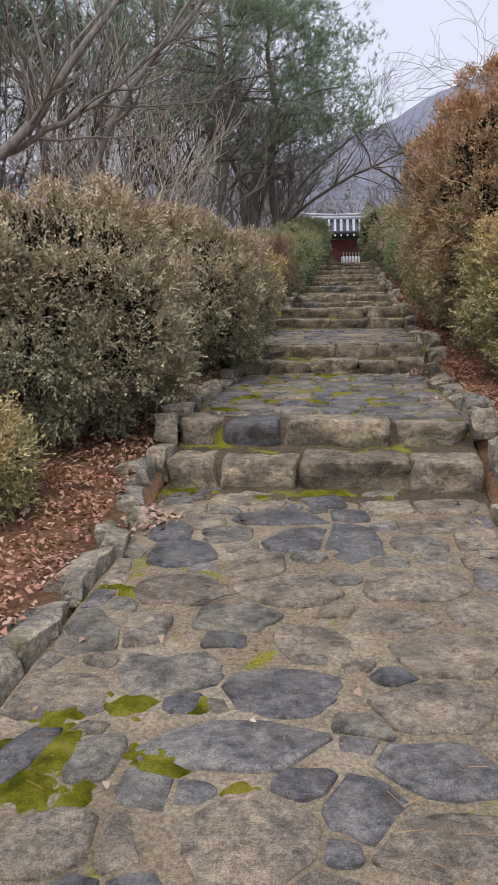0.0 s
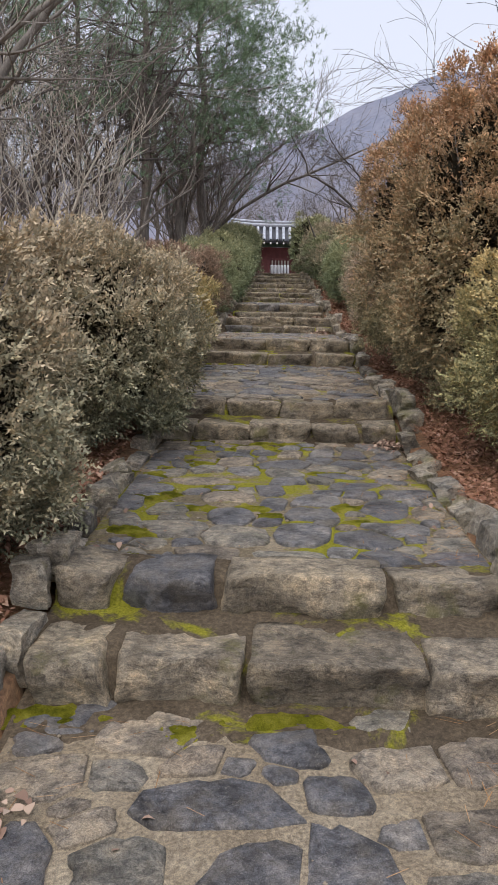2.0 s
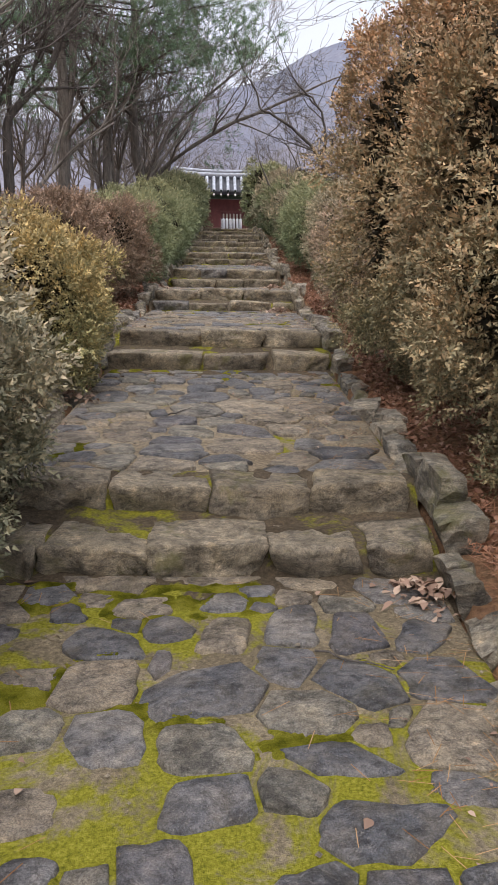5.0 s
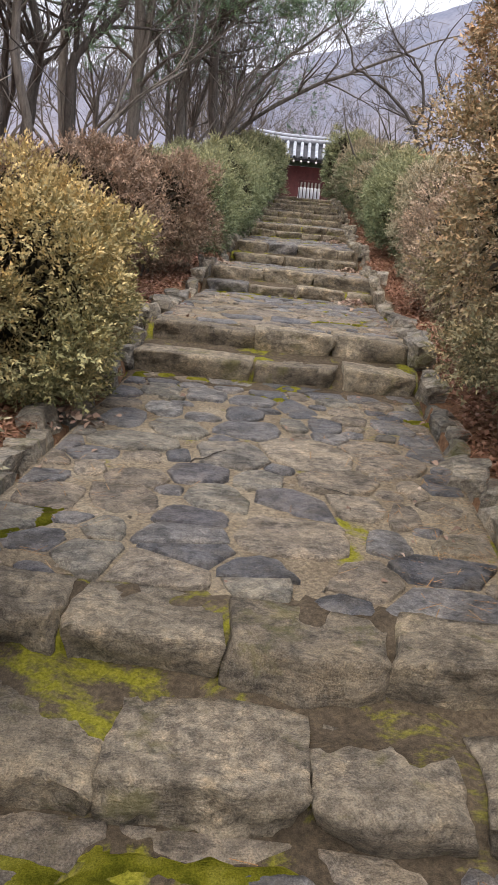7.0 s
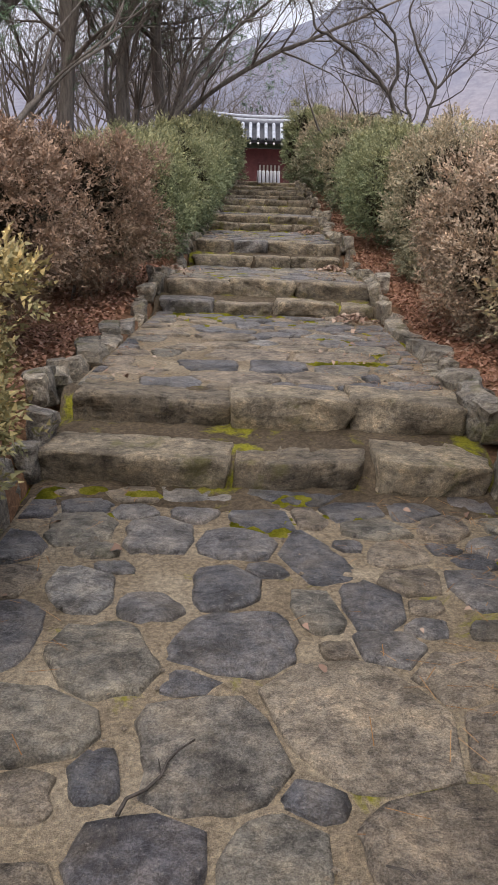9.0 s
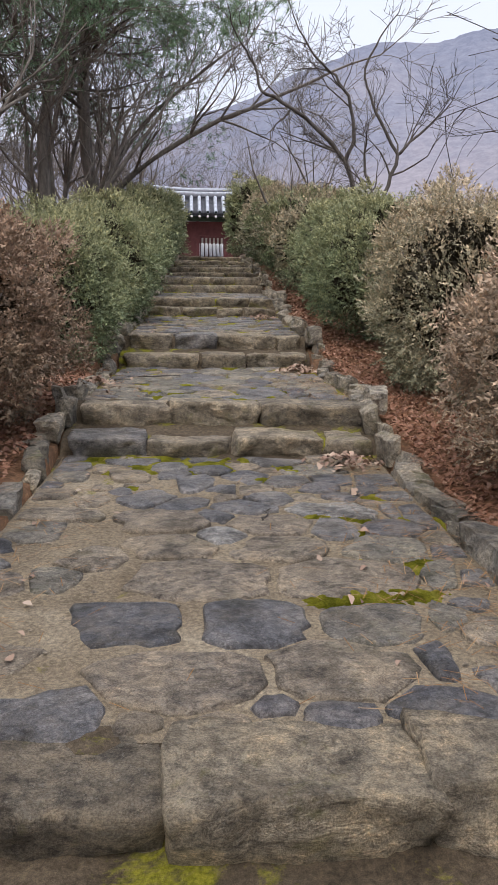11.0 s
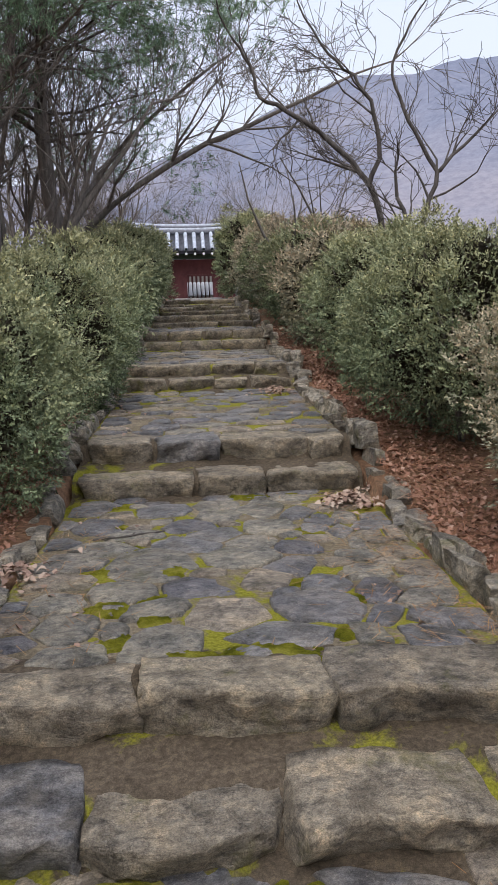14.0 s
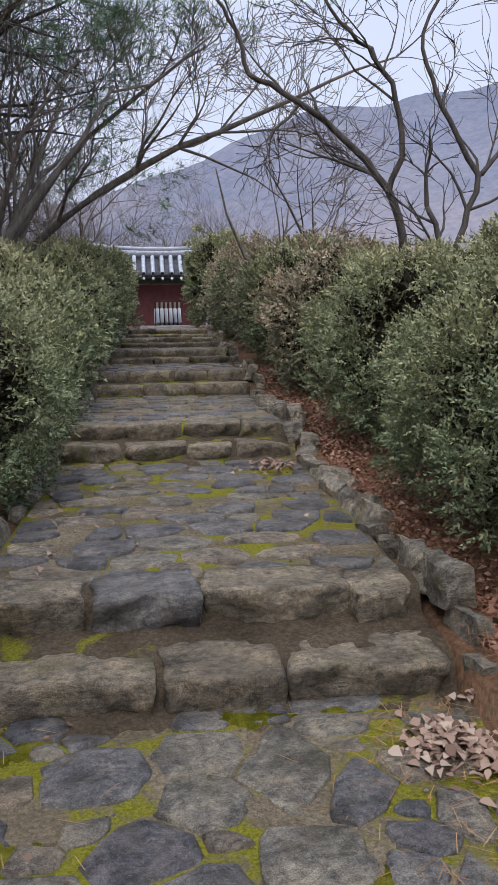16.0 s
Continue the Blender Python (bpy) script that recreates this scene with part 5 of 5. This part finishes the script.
# ---- gate at the head of the path ----
def build_gate():
    gx, gy = 6.5, 53.8
    gz = 4.0
    g = thing("gate_building", pose(gx, gy, gz, 0, 0, -6), "small tiled-roof wooden gate painted dark red with an open leaf", "gate")
    W, E = 2.05, 2.75
    bm = bmesh.new()
    box(bm, -W, -0.28, 0, 0.16, 0, 2.0)
    box(bm, 1.15, W, 0, 0.16, 0, 2.0)
    box(bm, -0.28, 1.15, 0, 0.16, 1.3, 2.0)
    part("wall", bm, RED_WOOD, g)
    for x in (-W, -0.28, 1.15, W):
        bm = bmesh.new()
        box(bm, x - 0.09, x + 0.09, -0.06, 0.18, 0, 2.02, 0.02)
        part("post", bm, RED_WOOD, g)
    bm = bmesh.new()
    box(bm, -E, E, -0.12, 0.22, 2.02, 2.26, 0.02)
    part("lintel", bm, GREEN_WOOD, g)
    # roof: two slopes, rising to the ridge, with rows of cover tiles
    prof = [(-1.25, 2.3), (-0.8, 2.5), (-0.3, 2.83), (0.1, 3.25)]
    bm = bmesh.new()
    for sgn in (1, -1):
        rows = []
        for y, z in prof:
            yy = y if sgn == 1 else 0.2 - y
            rows.append([bm.verts.new((x, yy, z + 0.09 * (abs(x) / E) ** 3)) for x in np.linspace(-E, E, 13)])
        for a, b in zip(rows, rows[1:]):
            for i in range(12):
                bm.faces.new((a[i], a[i + 1], b[i + 1], b[i]) if sgn == 1 else (a[i + 1], a[i], b[i], b[i + 1]))
    bmesh.ops.solidify(bm, geom=bm.faces[:], thickness=0.1)
    roof = part("roof", bm, ROOF_DARK, g, "grey pan tiles", True)
    n = 14
    for i in range(n):
        x = -E + 0.1 + (2 * E - 0.2) * i / (n - 1)
        pts = [np.array([x, y, z + 0.06 + 0.09 * (abs(x) / E) ** 3]) for y, z in prof]
        tube_mesh("cover_tile", [(pts, [0.09] * 4)], ROOF_TILE, roof, 8)
        bm = bmesh.new()
        bmesh.ops.create_cone(bm, cap_ends=True, segments=10, radius1=0.07, radius2=0.06, depth=0.9, matrix=pose(x, -0.72, 2.27, 78))
        raf = part("rafter", bm, GREEN_WOOD, g)
        bm = bmesh.new()
        bmesh.ops.create_cone(bm, cap_ends=True, segments=10, radius1=0.062, radius2=0.062, depth=0.02, matrix=pose(x, -1.165, 2.175, 78))
        part("rafter_end", bm, WHITE_AND_SKY_SHEEN, raf, "pale painted rafter end")
    for z, r, mat in ((3.3, 0.13, ROOF_DARK), (3.42, 0.1, ROOF_TILE), (3.52, 0.08, ROOF_DARK), (3.6, 0.07, ROOF_TILE)):
        pts = [np.array([x, 0.1, z + 0.14 * (abs(x) / E) ** 2.5]) for x in np.linspace(-E - 0.05, E + 0.05, 9)]
        tube_mesh("ridge_tiles", [(pts, [r] * 9)], mat, roof, 8)
    bm = bmesh.new()
    box(bm, -W - 0.3, W + 0.3, -0.7, 0.7, -0.35, 0.0, 0.03)
    part("plinth", bm, GRANITE, g)
    # tiled roof of a courtyard building, seen through the open leaf
    wl_ = thing("courtyard_wall", pose(gx + 0.62, gy + 1.9, gz, 0, 0, -6), "tiled roof of a building beyond the gate, sky reflection painted white on its tiles", "wall")
    bm = bmesh.new()
    box(bm, -1.3, 1.3, 0, 0.3, -0.4, 0.2)
    part("footing", bm, ROOF_DARK, wl_)
    bm = bmesh.new()
    box(bm, -1.3, 1.3, 0.25, 0.4, 0.2, 1.6)
    part("wall", bm, RED_WOOD, wl_)
    # the sky's reflection on these tiles is put into their white colour
    for i in range(13):
        x = -1.26 + 0.21 * i
        tube_mesh("cover_tile", [([np.array([x, -0.3, 0.3]), np.array([x, 0.0, 0.62]), np.array([x, 0.2, 1.0])], [0.085] * 3)], WHITE_AND_SKY_SHEEN, wl_, 8)
        bm = bmesh.new()
        box(bm, x - 0.05, x + 0.05, 0.2, 0.26, 1.0, 1.32)
        part("slat", bm, GRANITE, wl_)
        bm = bmesh.new()
        bmesh.ops.create_uvsphere(bm, u_segments=8, v_segments=6, radius=0.045, matrix=pose(x, -0.02, 0.12))
        part("tile_end", bm, WHITE_AND_SKY_SHEEN, wl_)
    return g


build_gate()


# ---- moss in the joints ----
def moss_patch(k, u, s, size, seed):
    s0, s1, z0, z1 = (0.5, LANDINGS[0][1], 0.0, LANDINGS[0][3]) if k == 0 else LANDINGS[k]
    n = 26
    verts, faces = [], []
    for i in range(n + 1):
        for j in range(n + 1):
            x, y = (j / n * 2 - 1) * size, (i / n * 2 - 1) * size * 0.8
            edge = 1 - math.hypot(x / size, y / (size * 0.8))
            lump = noise.noise(Vector((x * 9 + seed, y * 9, seed))) + 0.6 * noise.noise(Vector((x * 28, y * 28 + seed, 2)))
            z = -0.024 + 0.037 * min(1, max(0, edge * 1.5 + lump * 0.9)) + 0.004 * noise.noise(Vector((x * 90, y * 90, seed)))
            verts.append((x, y, z + y * (z1 - z0) / (s1 - s0)))
    for i in range(n):
        for j in range(n):
            a = i * (n + 1) + j
            faces.append((a, a + 1, a + n + 2, a + n + 1))
    zz = z0 + (z1 - z0) * s / (s1 - s0)
    ob = link_mesh("moss_patch", verts, faces, MOSS, smooth=True, m=at(s0 + s, u, zz))
    return tagged(ob, "cushion of yellow green moss between the paving stones", "moss", "moss on the path")


for k, spots in MOSS_AT.items():
    for q, (u, s, size) in enumerate(spots):
        moss_patch(k, u, s, size * 1.3, k * 13 + q * 3.1)
rng = random.Random(9)
for i, (lo, zlo, up, zup, foot) in enumerate(STEPS[:8]):
    for q in range(5):
        n = 10
        u, w, d = rng.uniform(-0.9, 0.9), rng.uniform(0.12, 0.34), rng.uniform(0.06, 0.1)
        seed = rng.uniform(0, 50)
        on_tread = q > 2
        verts, faces = [], []
        for a in range(n + 1):
            for b in range(n + 1):
                x, y = (b / n * 2 - 1) * w, (a / n * 2 - 1) * d
                edge = 1 - math.hypot(x / w, y / d)
                lump = noise.noise(Vector((x * 12 + seed, y * 12, seed))) + 0.5 * noise.noise(Vector((x * 40, y * 40, seed)))
                verts.append((x, y, -0.02 + 0.045 * min(1, max(0, edge * 1.2 + lump * 1.1))))
        for a in range(n):
            for b in range(n):
                c = a * (n + 1) + b
                faces.append((c, c + 1, c + n + 2, c + n + 1))
        m = at(lo + 0.37, u, zlo - 0.045) if on_tread else at(lo - 0.05, u, foot)
        tagged(link_mesh("moss_patch", verts, faces, MOSS, smooth=True, m=m), "strip of green moss at the foot of a stone step", "moss", "moss on the path")


# ---- dry leaves ----
def litter(name, points, size, seed, label, mat=None):
    """Curled dry leaves lying on the given points."""
    r_ = np.random.RandomState(seed)
    p = np.asarray(points)
    n = len(p)
    a = r_.uniform(0, 6.283, n)
    d = np.stack([np.cos(a), np.sin(a), r_.normal(0, 0.28, n)], 1)
    s = np.stack([-np.sin(a), np.cos(a), r_.normal(0, 0.35, n)], 1)
    k = r_.uniform(0.5, 1.3, (n, 1)) * size
    up = np.array([0, 0, 1.0])
    curl = r_.uniform(0.0, 0.45, (n, 1)) * k
    t0, t1 = p - d * k * 0.5, p + d * k * 0.5
    l, r = p + s * k * 0.32 + up * curl, p - s * k * 0.32 + up * curl
    l2, r2 = p + d * k * 0.3 + s * k * 0.24 + up * curl * 0.7, p + d * k * 0.3 - s * k * 0.24 + up * curl * 0.7
    if n > 5000:
        q, corners = np.stack([t0, r, t1, l], 1), 4
    else:
        q, corners = np.stack([t0, r, r2, t1, l2, l], 1), 6
    ob = quads_mesh(name, q.reshape(-1, 3), mat or LITTER, n=corners)
    return tagged(ob, label, "dry leaves", kind="stuff")


r_ = np.random.RandomState(3)
for side in (-1, 1):
    pts = []
    for _ in range(26000):
        s = r_.uniform(-1, 30)
        u = side * (1.2 + abs(r_.normal(0, 0.55)))
        pts.append(tuple(place(s, u, bank_z(s) + 0.012 + r_.uniform(0, 0.025))))
    litter("leaf_litter", pts, 0.042, 6 + side, "reddish brown dry leaves strewn on the bank")
# drifts of leaves in the corners of the path
for s, u, size, n in ((20.25, 0.86, 0.16, 330), (4.45, -1.0, 0.14, 110), (8.85, 0.92, 0.13, 110), (16.85, 0.8, 0.2, 120), (20.9, 1.18, 0.2, 120), (11.6, -1.08, 0.16, 90), (18.9, -1.05, 0.14, 90), (24.2, 0.75, 0.2, 120)):
    pts = []
    for _ in range(n):
        a, b = r_.normal(0, size * 0.5, 2)
        h = 0.07 * math.exp(-(a * a + b * b) / (size * size * 0.4))
        z = max(ground_z(s + b * 1.3) if s + b * 1.3 < 0 else 0, 0)
        k = [i for i, (s0, s1, z0, z1) in enumerate(LANDINGS) if s0 - 0.4 < s <= s1 + 0.3]
        s0, s1, z0, z1 = LANDINGS[k[0]] if k and k[0] else (0.5, LANDINGS[0][1], 0, LANDINGS[0][3])
        ss = min(s + b * 1.3, s1 - 0.12)
        pts.append(tuple(place(ss, u + a, z0 + (z1 - z0) * (ss - s0) / (s1 - s0) + 0.02 + h * r_.uniform(0.2, 1))))
    litter("leaf_drift", pts, 0.05, int(s * 10), "heap of curled pale brown leaves on the flagstones", DRIFT)
# scattered leaves and grit on the path itself
pts, grit = [], []
for _ in range(260):
    i = r_.randint(0, 6)
    s0, s1, z0, z1 = LANDINGS[i] if i else (0.5, LANDINGS[0][1], 0, LANDINGS[0][3])
    f = r_.uniform(0.02, 0.97)
    u = np.clip(r_.choice((-1, 1)) * (1.0 - abs(r_.normal(0, 0.35))), -1.05, 1.05)
    pts.append(tuple(place(s0 + (s1 - s0) * f, u, z0 + (z1 - z0) * f + 0.018)))
litter("scattered_leaves", pts, 0.04, 44, "few dry leaves scattered over the flagstones", DRIFT)


# ---- twigs, needles and pebbles on the path ----
def landing_point(i, s, u, lift):
    s0, s1, z0, z1 = LANDINGS[i] if i else (0.5, LANDINGS[0][1], 0, LANDINGS[0][3])
    f = min(1, max(0, (s - s0) / (s1 - s0)))
    return place(s, u, z0 + (z1 - z0) * f + lift)


for i, s, u, length, turn, r in ((4, 19.6, -0.55, 0.42, 12, 0.009), (2, 11.2, -0.25, 0.3, 55, 0.005), (2, 10.9, 0.35, 0.25, -40, 0.004), (0, 3.4, -0.4, 0.22, 30, 0.004), (1, 8.3, 0.55, 0.3, -35, 0.005), (3, 15.7, 0.2, 0.2, 70, 0.004)):
    p = landing_point(i, s, u, 0.022)
    stick = thing("fallen_twig", Matrix.Translation(p) @ pose(0, 0, 0, 0, 0, turn), "thin broken grey twig lying on the flagstones", "twig", "fallen twigs")
    n = 6
    pts = [np.array([length * (k / n - 0.5), 0.012 * math.sin(k * 1.7), 0.004 * math.sin(k * 2.3)]) for k in range(n + 1)]
    tube_mesh("stem", [(pts, [r * (1 - 0.5 * k / n) for k in range(n + 1)])], BARK_DARK, stick, 6)
    tube_mesh("side_twig", [([pts[3], pts[3] + np.array([0.04, 0.035, 0.004])], [r * 0.5, r * 0.25])], BARK_DARK, stick, 5)
NEEDLES_DRY = litter_material("dry_needles", [(0, (0.3, 0.15, 0.06)), (0.5, (0.45, 0.25, 0.11)), (1, (0.55, 0.36, 0.2))])
r_ = np.random.RandomState(8)
quads = []
for _ in range(2600):
    i = int(r_.choice((0, 1, 2, 3, 3, 4, 4, 5)))
    s0, s1, z0, z1 = LANDINGS[i] if i else (0.5, LANDINGS[0][1], 0, LANDINGS[0][3])
    s = r_.uniform(s0, s1 - 0.1)
    u = np.clip(1.02 - abs(r_.normal(0, 0.3)), -1, 1.04) * (1 if r_.uniform() < 0.75 else -1)
    c = np.array(landing_point(i, s, u, 0.017 + r_.uniform(0, 0.012)))
    a = r_.uniform(0, 6.283)
    d = np.array([math.cos(a), math.sin(a), r_.normal(0, 0.08)]) * r_.uniform(0.03, 0.055)
    w = np.array([-math.sin(a), math.cos(a), 0]) * 0.0012
    quads += [c - d - w, c + d - w, c + d + w, c - d + w]
tagged(quads_mesh("pine_needle_litter", quads, NEEDLES_DRY), "orange brown fallen pine needles on the flagstones", "pine needles", kind="stuff")
BANK_NEEDLES = litter_material("reddish_needles", [(0, (0.22, 0.09, 0.05)), (0.5, (0.36, 0.17, 0.1)), (1, (0.48, 0.27, 0.18))])
quads = []
for _ in range(14000):
    s = r_.uniform(7, 24)
    u = (1.15 + abs(r_.normal(0, 0.4))) * (1 if r_.uniform() < 0.75 else -1)
    c = np.array(place(s, u, bank_z(s) + 0.03 + r_.uniform(0, 0.03)))
    a = r_.uniform(0, 6.283)
    d = np.array([math.cos(a), math.sin(a), r_.normal(0, 0.15)]) * r_.uniform(0.03, 0.07)
    w = np.array([-math.sin(a), math.cos(a), 0]) * 0.0016
    quads += [c - d - w, c + d - w, c + d + w, c - d + w]
tagged(quads_mesh("bank_needle_litter", quads, BANK_NEEDLES), "reddish brown pine needles strewn over the soil bank", "pine needles", kind="stuff")
verts, faces = [], []
for _ in range(1500):
    i = int(r_.choice((0, 1, 2, 3, 4, 5)))
    s0, s1, z0, z1 = LANDINGS[i] if i else (0.5, LANDINGS[0][1], 0, LANDINGS[0][3])
    s, u = r_.uniform(s0, s1 - 0.05), r_.uniform(-1, 1)
    if r_.uniform() < 0.4:
        u = math.copysign(1 - abs(r_.normal(0, 0.1)), u)
    c = np.array(landing_point(i, s, u, 0.008))
    k = r_.uniform(0.004, 0.014)
    base = len(verts)
    for dx, dy, dz in ((1, 0, 0), (0, 1, 0), (-1, 0, 0), (0, -1, 0), (0, 0, 0.7), (0, 0, -0.5)):
        verts.append(c + np.array([dx, dy, dz]) * k * r_.uniform(0.7, 1.2))
    for a, b in ((0, 1), (1, 2), (2, 3), (3, 0)):
        faces += [(base + a, base + b, base + 4), (base + b, base + a, base + 5)]
tagged(link_mesh("pebbles", verts, faces, FLAG_WARM), "loose pale pebbles and grit on the path", "pebbles", kind="stuff")
